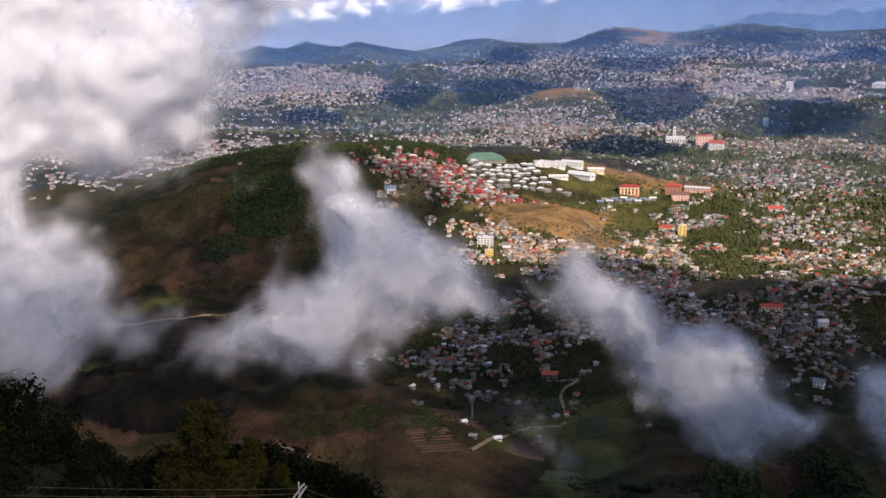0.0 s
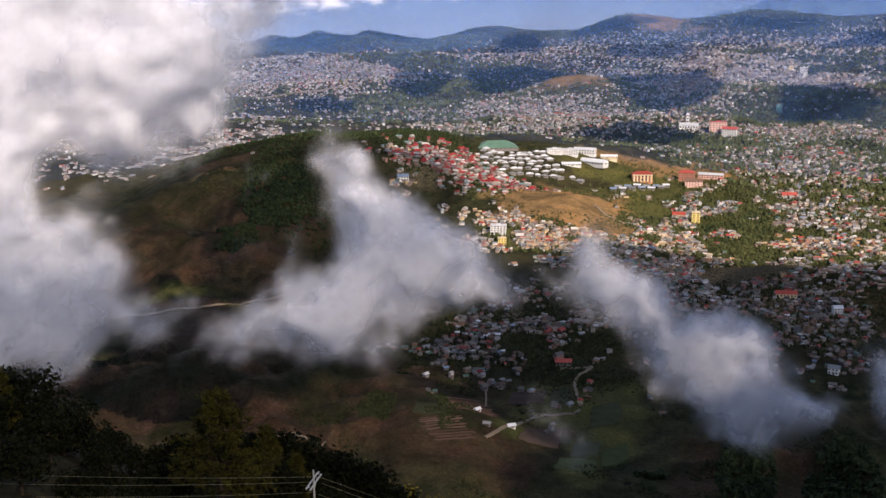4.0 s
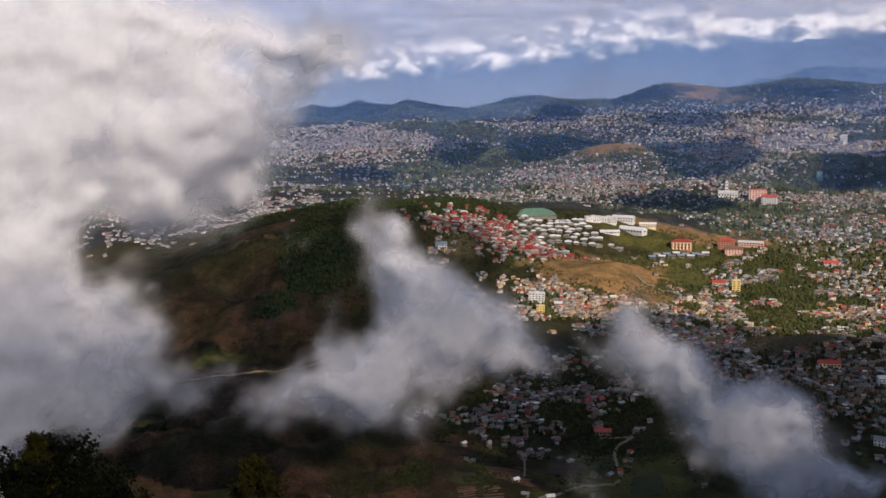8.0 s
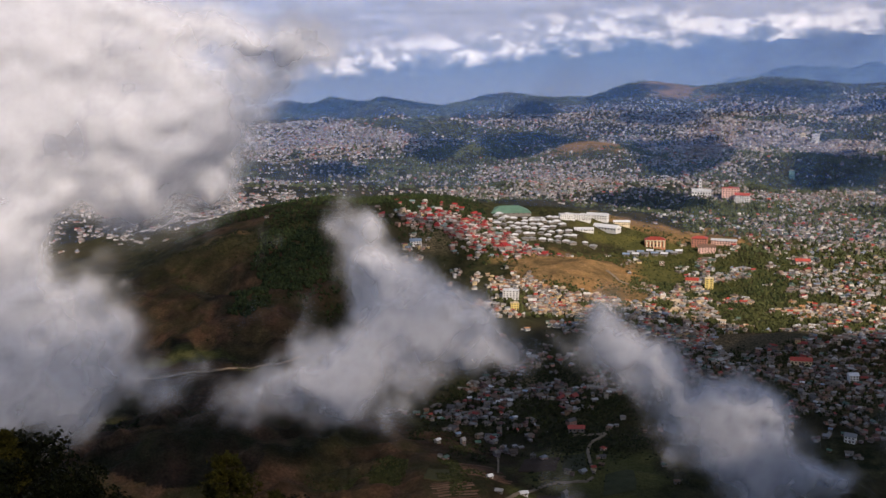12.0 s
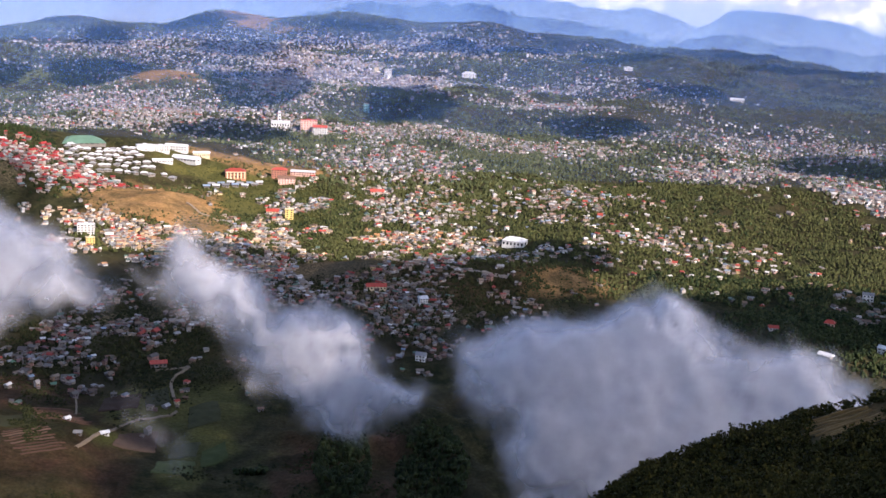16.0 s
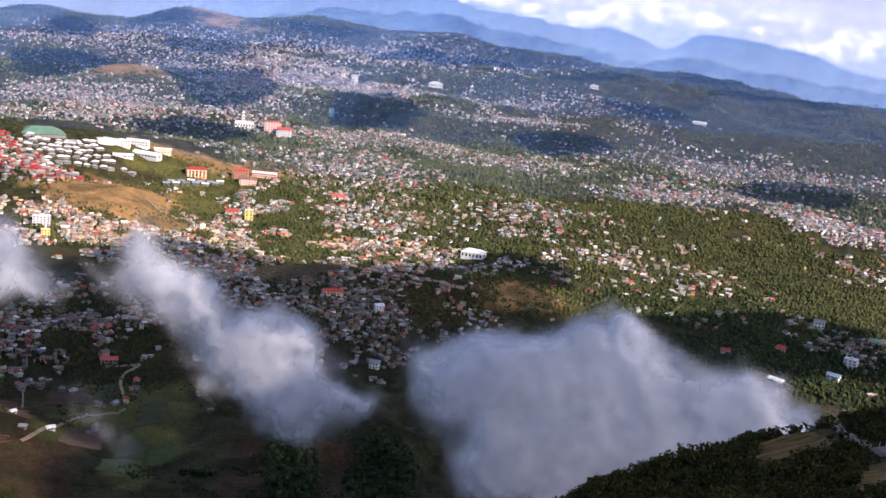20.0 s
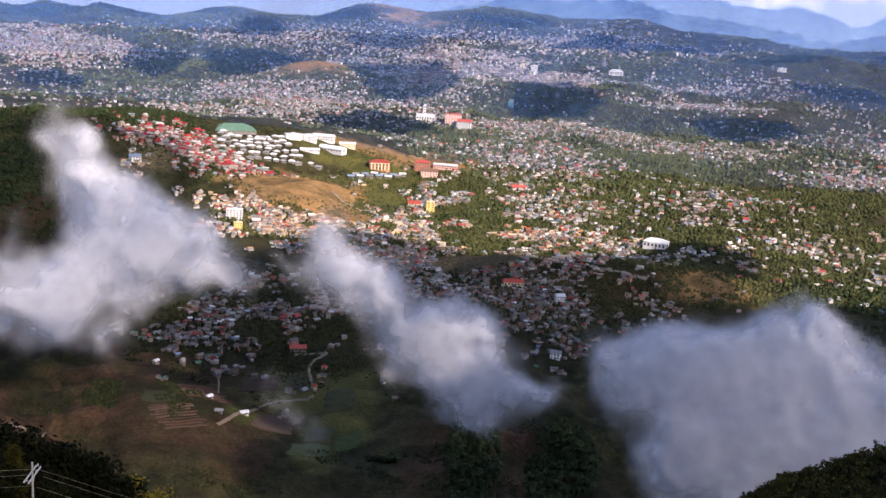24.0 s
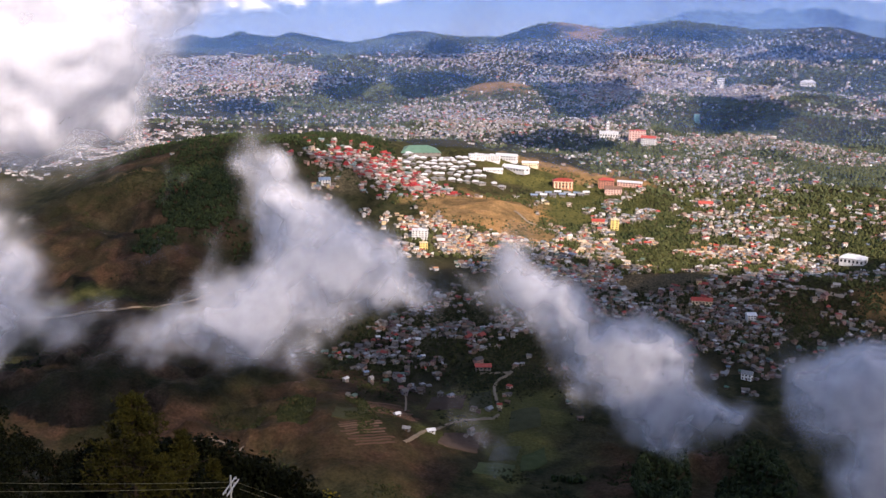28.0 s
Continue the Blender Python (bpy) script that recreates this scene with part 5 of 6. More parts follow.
building("annex", "pink annex below the office block", 11.9, 2035, 30, 14, 10, PINK, RUST, "gable", 4, 3, 6, 4)
building("apartment_tower", "yellow apartment tower with small windows", 12.07, 1838, 13, 11, 17, YELLOW, CREAM, "flat", 0, 5, 2, 3, "tower")
for k in range(12):
    building("market_shed", "blue-grey tin market shed in a row", 7.95 + 2.6 * k / 11, 1976 + 46 * k / 11 + (k % 2) * 12 - 4, 11, 9, 3.5, CONCRETE, (BLUE_TIN, GREY_TIN, WHITE_TIN)[k % 3], "gable", 2.2, 1, 3, school.uniform(-10, 10), "shed", "market sheds")
building("church", "white church with low wings", 11.55, 2530, 40, 16, 9, WHITE, WHITE_TIN, "gable", 5, 1, 7, -4, "church")
building("bell_tower", "slim white bell tower beside the church", 11.48, 2550, 6, 6, 25, WHITE, WHITE_TIN, "pyramid", 4, 4, 1, 0, "tower")
building("hospital", "pink and white hospital block", 12.93, 2500, 36, 18, 24, PINK, RED_TIN, "flat", 0, 5, 6, 5)
building("hospital_wing", "white hospital wing with red roof", 13.5, 2480, 30, 14, 16, WHITE, RED_TIN, "gable", 5, 4, 6, -8)
building("warehouse", "big white warehouse among pine trees", 23.63, 1712, 34, 24, 9, WHITE, WHITE_TIN, "hip", 5, 1, 6, -14, "warehouse")
building("warehouse", "long green-roofed warehouse by the road", 43.92, 1590, 27, 10, 6, WHITE, GREEN_TIN, "gable", 3, 1, 6, -12, "warehouse", roof_label="mint green tin roof")
building("hotel", "white hotel blocks on a wooded ridge", 28.61, 3490, 26, 10, 9, WHITE, WHITE_TIN, "flat", 0, 3, 7, 0, "hotel")
building("hotel", "white hotel with a long front", 29.3, 3900, 30, 10, 9, WHITE, WHITE_TIN, "flat", 0, 3, 9, 0, "hotel")
building("hotel", "white hotel high on the ridge", 30.0, 3920, 26, 10, 8, WHITE, WHITE_TIN, "flat", 0, 3, 7, 0, "hotel")
building("long_building", "long white building in dark pine woods", 33.92, 3285, 38, 10, 5, WHITE, WHITE_TIN, "gable", 4, 2, 10, 0)
building("mall", "wide white mall with tent-like roof", 20.8, 3420, 42, 22, 8, WHITE, WHITE_TIN, "hip", 7, 2, 8, 0, "mall")
building("hotel", "tall white hotel above the city", 16.78, 3370, 20, 14, 24, WHITE, WHITE_TIN, "flat", 0, 5, 4, 0, "hotel")
building("office_tower", "pale office tower in the city", 16.2, 3400, 14, 14, 18, CREAM, CONCRETE, "flat", 0, 5, 3, 0, "tower")
building("office_tower", "teal glass office tower", 15.77, 2740, 13, 11, 19, TEAL, CONCRETE, "flat", 0, 5, 3, 0, "tower")
building("house", "yellow house at the foot of the straw hill", 2.36, 1660, 12, 9, 10, YELLOW, CREAM, "flat", 0, 3, 3, 8, "house")
building("house", "yellow-walled house in the lower village", -0.29, 1450, 14, 9, 7, YELLOW, CREAM, "gable", 3, 2, 3, 10, "house")
building("apartment_block", "white four-storey apartments below the straw hill", 2.18, 1702, 24, 13, 13, WHITE, WHITE_TIN, "flat", 0, 4, 5, -6)
building("house", "blue-roofed white house on the ridge end", -2.69, 1838, 18, 10, 7, WHITE, BLUE_TIN, "gable", 4, 2, 4, 10, "house")
building("house", "tall white house among dark houses", 19.07, 1428, 11, 9, 9, WHITE, WHITE_TIN, "gable", 3, 3, 3, 20, "house")
building("house", "white two-storey house with a grey roof", 19.12, 1236, 11, 9, 7, WHITE, GREY_TIN, "gable", 3, 2, 3, -12, "house")
building("house", "long red-roofed house in the village", 16.62, 1468, 26, 9, 5, CREAM, RED_TIN, "gable", 4, 1, 6, 6, "house")
building("house", "red-roofed house by the hill road", 16.47, 1996, 24, 12, 6, PINK, RED_TIN, "gable", 4, 2, 4, 6, "house")
building("house", "red-roofed house near the yellow tower", 11.24, 1868, 20, 10, 5, CREAM, RED_TIN, "gable", 4, 1, 4, -4, "house")
building("house", "white house with a bright blue roof", 42.14, 1412, 15, 10, 7, WHITE, BLUE_TIN, "gable", 3, 2, 3, -15, "house")
building("house", "white shed with a pale tin roof", 39.5, 1356, 16, 9, 4, CREAM, WHITE_TIN, "gable", 3, 1, 4, -25, "house")
building("house", "three-storey white house on the slope", 42.81, 1468, 16, 11, 11, WHITE, WHITE_TIN, "flat", 0, 3, 3, -10, "house")
building("house", "white house among pine trees", 41.05, 1620, 14, 10, 9, WHITE, GREY_TIN, "gable", 3, 2, 3, 5, "house")
building("house", "red-roofed cottage in dark woods", 39.47, 1462, 12, 9, 5, PINK, RED_TIN, "hip", 4, 1, 3, -5, "house")
building("house", "small red-roofed cottage above the mist", 36.87, 1410, 11, 8, 4, WHITE, RED_TIN, "gable", 3, 1, 3, 12, "house")
building("house", "red-roofed farmhouse at the end of the track", 5.6, 1198, 17, 8, 4, CONCRETE, RED_TIN, "gable", 3, 1, 4, 4, "house")
building("farm_shed", "white farm shed beside the dirt road", 2.9, 1008, 7, 5, 2.4, WHITE, WHITE_TIN, "gable", 2, 1, 2, 20, "shed")
building("farm_shed", "tin farm shed among fields", 1.6, 986, 6, 4.5, 2.3, CONCRETE, GREY_TIN, "gable", 2, 1, 2, -15, "shed")
building("farm_shed", "small white shed above the terraces", 1.1, 1030, 5, 4, 2.3, WHITE, WHITE_TIN, "gable", 2, 1, 2, 35, "shed")

# ---- the closest houses of the village: a dozen kinds, repeated ----
KINDS = (
    ("grey concrete house with a rusty tin roof", CONCRETE, RUST, "gable", 2.0), ("pale grey house with a grey tin roof", PALE, GREY_TIN, "gable", 3), ("cream house with a red tin roof", CREAM, RED_TIN, "gable", 3),
    ("brown wooden house with a brown tin roof", TIMBER, BROWN_TIN, "gable", 3), ("unfinished concrete house with a flat roof", CONCRETE, CONCRETE, "flat", 0), ("pink house with a grey hipped roof", PINK, GREY_TIN, "hip", 3),
    ("tan house with a rusty hipped roof", TAN, RUST, "hip", 3), ("pale grey house with a white tin roof", PALE, WHITE_TIN, "gable", 3), ("tan house with a green tin roof", TAN, GREEN_TIN, "gable", 3),
    ("pink house with a red hipped roof", PINK, RED_TIN, "hip", 3), ("grey house with a blue tin roof", CONCRETE, BLUE_TIN, "gable", 3), ("tall tan house with a flat roof", TAN, CONCRETE, "flat", 0))
houses = random.Random(11)
PROTOTYPES = []
for k, (label, wall, roof, kind, rise) in enumerate(KINDS):
    w, d, h = houses.uniform(4.8, 7.8), houses.uniform(4.2, 5.8), houses.choice((2.6, 3.2, 4.8)) + (3 if k == 11 else 0)
    ob = thing("house", label, "house", "village houses")
    part("wall", shell(w, d, h, rise * 0.62 if kind == "gable" else 0), wall, ob)
    part("roof", roof_shape(w, d, h, rise * 0.7, kind, 0.7), roof, ob)
    for q in (-0.3, 0.28):
        opening("window", 1.3, 1.2, GLASS, ob, q * w, -d / 2, h - 2.1)
    opening("window", 1.2, 1.2, GLASS, ob, w / 2, 0, h - 2.1, 90)
    opening("door", 1.0, 2.0, TIMBER, ob, 0, -d / 2 - 0.06, 0)
    PROTOTYPES.append(ob)
NEAR_SPOTS.sort(key=lambda p: math.hypot(p[0], p[1]))
for k, (x, y, z) in enumerate(NEAR_SPOTS[:320]):
    m = pose(x, y, z, 0, 0, -math.degrees(math.atan2(x, y)) + houses.uniform(-50, 50)) @ Matrix.Scale(houses.uniform(0.72, 1.0), 4)
    ob = PROTOTYPES[houses.choices(range(12), (6, 4, 1, 6, 5, 1, 5, 1, 1, 1, 1, 2))[0]]
    if k < 12:
        PROTOTYPES[k].matrix_basis = m
    else:
        copy_thing(ob, m)

# ---- roads and tracks laid over the ground ----
DIRT = paint("pale_dirt", (0.22, 0.17, 0.12), 0.2, 0.2, 0.95)
GRAVEL = paint("pale_gravel_road", (0.22, 0.19, 0.16), 0.15, 0.3, 0.95)


def ribbon(name, label, turns, width, material, lift=0.5):
    """A strip along a line of (bearing, distance), with soft bends and banks at its sides."""
    pts = [Vector(ground_at(b, d)[:2]) for b, d in turns]
    line = []
    for i in range(len(pts) - 1):
        p0, p1, p2, p3 = pts[max(i - 1, 0)], pts[i], pts[i + 1], pts[min(i + 2, len(pts) - 1)]
        for k in range(10):
            t = k / 10
            line.append(0.5 * (2 * p1 + (p2 - p0) * t + (2 * p0 - 5 * p1 + 4 * p2 - p3) * t * t + (3 * p1 - p0 - 3 * p2 + p3) * t ** 3))
    line.append(pts[-1])
    verts, faces = [], []
    for i, p in enumerate(line):
        way = (line[min(i + 1, len(line) - 1)] - line[max(i - 1, 0)]).normalized()
        side = Vector((way.y, -way.x))
        w = width / 2 * (1 + 0.18 * math.sin(i * 1.7))
        verts += [(*(p + side * s * w), drop) for s, drop in ((-1.3, 1.6), (-1, 0), (1, 0), (1.3, 1.6))]
        if i:
            faces += [(4 * i - 4 + k, 4 * i - 3 + k, 4 * i + 1 + k, 4 * i + k) for k in range(3)]
    verts = np.array(verts)
    level = land(verts[:, 0], verts[:, 1]).reshape(-1, 4)
    level = np.maximum(level, level[:, 1:3].mean(1)[:, None])
    verts[:, 2] = level.ravel() + lift - verts[:, 2]
    return tagged(new(name, mesh_of(name, verts, faces, [material])), label, "road", kind="structure")


ribbon("road", "pale gravel road winding over the wooded spur", ((52, 318), (48, 334), (46.8, 344), (45.8, 353), (45.0, 361), (44.2, 384), (43.5, 404), (42.9, 424), (42.6, 440)), 2.3, GRAVEL, 0.5)
ribbon("track", "winding pale dirt track between fields", ((7.24, 1206), (6.87, 1185), (6.36, 1164), (6.23, 1147), (6.4, 1105), (6.56, 1083)), 2.8, DIRT, 1.3)
ribbon("track", "pale dirt road along the valley side", ((1.5, 960), (1.97, 976), (2.85, 1013), (4.3, 1049), (6.0, 1066), (6.5, 1078)), 2.6, DIRT, 0.8)
ribbon("track", "short dirt lane to the red farmhouse", ((5.4, 1188), (6.57, 1191), (7.24, 1206)), 3.5, DIRT, 0.8)
ribbon("track", "thin footpath down the slope", ((1.48, 1140), (1.56, 1093), (1.53, 1057)), 1.6, DIRT, 0.6)
ribbon("track", "yellow dirt road across the brown hillside", ((-17.8, 1404), (-16.59, 1408), (-14.35, 1418), (-12.64, 1429), (-10.35, 1437), (-8.5, 1450)), 3.5, DIRT, 0.8)
ribbon("road", "straight pale road through the far town", ((-10, 3010), (-8.59, 3046), (-6.61, 3086), (-4.91, 3163)), 10, DIRT, 3.0)
ribbon("track", "pale dirt road end below the near trees", ((-9.6, 974), (-8.93, 969), (-7.69, 962), (-7.0, 960)), 3.5, DIRT, 0.8)
ribbon("track", "pale path along the straw hill", ((7.0, 1830), (7.6, 1800), (8.57, 1785), (9.4, 1745), (9.9, 1722)), 4.0, DIRT, 1.0)
ribbon("road", "grey road above the dark houses", ((16.5, 1610), (18.53, 1580), (20.29, 1560), (22.05, 1532), (23.4, 1520)), 6.0, GRAVEL, 1.2)


# ---- terraced plots: rows of earth banks ----
def terrace(label, bearing, distance, across, along, rows, turn, material):
    x, y, z = ground_at(bearing, distance)
    ob = tagged(new("terraced_field"), label, "field", "terraced plots")
    ob.matrix_basis = pose(x, y, z)
    c, s = math.cos(radians(turn - bearing)), math.sin(radians(turn - bearing))
    for k in range(rows):
        v = (k / (rows - 1) - 0.5) * along
        verts, faces = [], []
        cuts = 9
        for i in range(cuts):
            u = (i / (cuts - 1) - 0.5) * across * (1 - 0.15 * math.sin(k * 2.3)) + math.sin(k) * 1.2
            for dv, up in ((-0.42, -0.3), (-0.22, 0.5), (0.1, 0.42), (0.45, -0.3)):
                q = v + dv * along / rows + math.sin(i * 0.9 + k) * 0.35
                px, py = u * c - q * s, u * s + q * c
                verts.append((px, py, up))
            if i:
                for e in range(3):
                    faces.append((4 * i - 4 + e, 4 * i - 3 + e, 4 * i + 1 + e, 4 * i + e))
        verts = np.array(verts)
        verts[:, 2] += land(x + verts[:, 0], y + verts[:, 1]) - z
        part("bank", mesh_of("bank", verts, faces, [material]), material, ob)
    return ob


def field_plot(label, corners, material, rows=14):
    """A tilled plot draped over the slope between four corners (bearing, distance), with furrows and a raised bank round it."""
    a, b, c, d = (Vector(ground_at(*q)[:2]) for q in corners)
    n = 40
    grid = np.array([[a.lerp(b, i / n).lerp(d.lerp(c, i / n), j / n) for j in range(n + 1)] for i in range(n + 1)])
    x, y = grid[..., 0], grid[..., 1]
    x, y = x + fbm(x / 9, y / 9, seed=91) * 3.2, y + fbm(x / 9, y / 9, 2.2, seed=92) * 3.2
    edge = np.minimum.outer(np.minimum(np.arange(n + 1), n - np.arange(n + 1)), np.minimum(np.arange(n + 1), n - np.arange(n + 1)))
    furrow = 0.22 * np.sin(np.arange(n + 1) / n * rows * 2 * math.pi)[None, :]
    z = land(x, y) + np.where(edge == 0, -0.6, np.where(edge == 1, 1.1, 0.7 + furrow))
    i, j = np.meshgrid(np.arange(n), np.arange(n), indexing="ij")
    m = n + 1
    faces = np.stack([i * m + j, (i + 1) * m + j, (i + 1) * m + j + 1, i * m + j + 1], -1).reshape(-1, 4)
    me = mesh_of("field", np.stack([x, y, z], -1).reshape(-1, 3), faces, [material], shade=True)
    return tagged(new("field", me), label, "field", "fields in the valley")


CROP = paint("green_crop", (0.060, 0.080, 0.024), 0.3, 0.12, 0.95)
PASTURE = paint("dull_pasture", (0.055, 0.058, 0.024), 0.3, 0.12, 0.95)
TILLED = paint("tilled_brown_earth", (0.085, 0.056, 0.040), 0.3, 0.15, 0.95)
field_plot("bright green vegetable field in the valley", ((5.2, 928), (7.3, 936), (7.5, 968), (5.5, 962)), CROP)
field_plot("bright green field beside a dark hedge", ((7.7, 952), (9.2, 975), (9.0, 1012), (7.8, 990)), CROP)
field_plot("dull green pasture above the vegetable field", ((6.0, 975), (7.5, 980), (7.7, 1012), (6.3, 1008)), PASTURE)
field_plot("dull green pasture below the winding track", ((7.0, 1040), (8.8, 1055), (8.6, 1100), (7.2, 1085)), PASTURE)
field_plot("brown tilled field beside the dirt road", ((3.2, 985), (5.4, 990), (5.6, 1035), (3.6, 1020)), TILLED)
field_plot("brown tilled field under the village", ((2.6, 1075), (4.6, 1080), (4.8, 1120), (2.9, 1115)), TILLED)
field_plot("green field between track and village", ((4.9, 1085), (6.2, 1088), (6.1, 1140), (5.0, 1130)), PASTURE)
field_plot("dull pasture above the brown gully", ((-2.4, 985), (-0.6, 990), (-0.4, 1030), (-2.2, 1020)), PASTURE)

PLOT = paint("dry_terrace", (0.17, 0.115, 0.042), 0.3, 0.25, 0.95)
RED_PLOT = paint("tilled_red_earth", (0.10, 0.056, 0.038), 0.3, 0.2, 0.95)
terrace("dry terraced plot on top of the spur", 40.9, 408, 24, 40, 10, 25, PLOT)
terrace("stepped vegetable plot beside the gravel road", 45.2, 322, 11, 44, 13, 5, PLOT)
terrace("red tilled terraces on the valley side", 0.6, 1045, 46, 46, 12, 18, RED_PLOT)
terrace("brown tilled terraces below the tin shed", -0.6, 965, 40, 40, 10, 25, RED_PLOT)

# ---- power poles and wires ----
POLE = paint("pale_concrete_pole", (0.58, 0.57, 0.54), 0.1, 2.0)
WIRE = paint("dull_wire", (0.30, 0.28, 0.16), 0.2, 2.0, 0.5, 0.3)


def tube(bm, a, b, r0, r1, sides=8):
    a, b = Vector(a), Vector(b)
    turn = (b - a).to_track_quat("Z", "Y").to_matrix().to_4x4()
    bmesh.ops.create_cone(bm, cap_ends=True, segments=sides, radius1=r0, radius2=r1, depth=(b - a).length, matrix=Matrix.Translation((a + b) / 2) @ turn)


def power_pole(label, bearing, distance, top, arm, armed=True, thick=0.1):
    x, y, z = ground_at(bearing, distance)
    ob = thing("utility_pole", label, "pole", "power poles", (x, y, z))
    h = top - z
    bm = bmesh.new()
    tube(bm, (0, 0, -1), (0, 0, h), thick * 1.35, thick * 0.8, 12)
    part("shaft", bm, POLE, ob)
    if armed:
        a = Vector((math.sin(radians(arm)), math.cos(radians(arm)), 0))
        for off, drop in ((-0.18, 1.05), (0.18, 1.15)):
            bm = bmesh.new()
            n = Vector((a.y, -a.x, 0)) * off
            box_turn = Matrix.Translation(n + Vector((0, 0, h - drop))) @ Matrix.Rotation(-radians(arm), 4, "Z")
            bmesh.ops.create_cube(bm, size=1, matrix=box_turn @ Matrix.Diagonal((0.1, 3.4, 0.12, 1)))
            part("crossarm", bm, POLE, ob, "pale wooden crossarm")
        for q in (-1.5, 0, 1.5):
            bm = bmesh.new()
            foot = a * q + Vector((0, 0, h - 1.02))
            tube(bm, foot, foot + Vector((0, 0, 0.22)), 0.07, 0.05)
            part("insulator", bm, WHITE, ob, "white insulator")
        bm = bmesh.new()
        tube(bm, a * 1.0 + Vector((0, 0, h - 1.1)), Vector((0, 0, h - 2.0)), 0.04, 0.04)
        part("brace", bm, POLE, ob)
    return ob


def at_angle(bearing, drop, distance):
    return Vector((distance * math.sin(radians(bearing)), distance * math.cos(radians(bearing)), EYE + distance * math.tan(radians(drop))))


def wire(a, b, sag, radius=0.016):
    pts = [a.lerp(b, k / 16) - Vector((0, 0, sag * 4 * (k / 16) * (1 - k / 16))) for k in range(17)]
    ahead = (b - a).normalized()
    u = ahead.cross(Vector((0, 0, 1))).normalized()
    v = u.cross(ahead)
    ring = [u * math.cos(k * 1.2566) * radius + v * math.sin(k * 1.2566) * radius for k in range(5)]
    verts = [p + r for p in pts for r in ring]
    faces = [(5 * i + k, 5 * i + (k + 1) % 5, 5 * i + 5 + (k + 1) % 5, 5 * i + 5 + k) for i in range(16) for k in range(5)]
    me = mesh_of("power_line", verts, faces)
    me.materials.append(WIRE)
    return tagged(new("power_line", me), "thin power line sagging between poles", "wire", "power lines")


power_pole("pale utility pole with double crossarms", -7.72, 95, EYE + 95 * math.tan(radians(-23.93)), 10)
power_pole("utility pole among trees on the slope", -29.0, 112, EYE + 112 * math.tan(radians(-21.0)), 20)
power_pole("utility pole down the slope", 9.0, 150, EYE + 150 * math.tan(radians(-28.6)), 20)
for drop_a, drop_b, sag in ((-21.2, -24.25, 0.5), (-21.7, -24.5, 0.5), (-22.3, -25.0, 0.5), (-23.2, -25.85, 0.4)):
    wire(at_angle(-29.0, drop_a, 112), at_angle(-7.75, drop_b, 95), sag)
for bearing, drop_a, drop_b in ((-7.36, -24.3, -29.0), (-7.28, -24.6, -29.3), (-7.5, -25.1, -29.8)):
    wire(at_angle(bearing, drop_a, 95), at_angle(9.0, drop_b, 150), 0.3)
power_pole("short wooden utility pole beside the road", 45.08, 364, EYE + 364 * math.tan(radians(-17.62)), 60, False, 0.2)
power_pole("small pole beside the gravel road", 44.8, 372, EYE + 372 * math.tan(radians(-18.05)), 60, False, 0.14)

# ---- trees and bushes close to the lookout ----
BARK = paint("dark_bark", (0.07, 0.05, 0.035), 0.3, 3.0, 0.95)
# near-black leaves: the deep shade on the near slope is put into the colour
LEAF = foliage("shade_dark_leaves", (0.003, 0.005, 0.002), (0.007, 0.010, 0.003), (0.016, 0.019, 0.005))
SPUR_LEAF = foliage("spur_leaves", (0.008, 0.013, 0.004), (0.024, 0.032, 0.008), (0.066, 0.062, 0.016))
NEEDLE = foliage("pine_needles", (0.015, 0.019, 0.004), (0.041, 0.043, 0.008), (0.100, 0.088, 0.016))
GOLD = foliage("yellow_leaves", (0.10, 0.10, 0.012), (0.22, 0.19, 0.02), (0.42, 0.32, 0.03))


def leaf_cloud(seed, height, spread, clumps, leaves, leaf, low=0.3):
    """A broad crown: tufts of bent leaf blades round several boughs, uneven and with gaps."""
    r = np.random.default_rng(seed)
    V, F = [], []
    c = np.stack([r.normal(0, 0.45, clumps) * spread, r.normal(0, 0.45, clumps) * spread, height * (low + (1 - low) * r.uniform(0.1, 0.92, clumps))], -1)
    c[:, :2] *= (1.15 - np.abs(c[:, 2:] / height - 0.5))
    size = spread * r.uniform(0.25, 0.5, clumps)
    for k in range(clumps):
        n = leaves
        way = r.normal(0, 1, (n, 3))
        way /= np.linalg.norm(way, axis=1)[:, None]
        p = c[k] + way * size[k] * r.uniform(0.55, 1.05, (n, 1)) * np.array([1, 1, 0.8])
        a = np.cross(way, r.normal(0, 1, (n, 3)))
        a /= np.linalg.norm(a, axis=1)[:, None] + 1e-9
        b = np.cross(way, a) * 0.6 + way * 0.45
        s = leaf * r.uniform(0.6, 1.3, (n, 1))
        q = np.stack([p - a * s, p - b * s * 0.7, p + a * s, p + b * s], 1)
        base = sum(len(v) for v in V)
        V.append(q.reshape(-1, 3))
        F.append((np.arange(n) * 4)[:, None] + np.arange(4)[None] + base)
    return np.concatenate(V), np.concatenate(F), c


def trunk_mesh(height, radius, boughs, seed):
    r = random.Random(seed)
    bm = bmesh.new()
    bend = Vector((r.uniform(-0.3, 0.3), r.uniform(-0.3, 0.3), height * 0.6))
    tube(bm, (0, 0, -1.0), bend, radius, radius * 0.55, 7)
    for b in boughs:
        start = bend * r.uniform(0.5, 1.0)
        tube(bm, start, Vector(b), radius * 0.35, radius * 0.08, 5)
    return bm


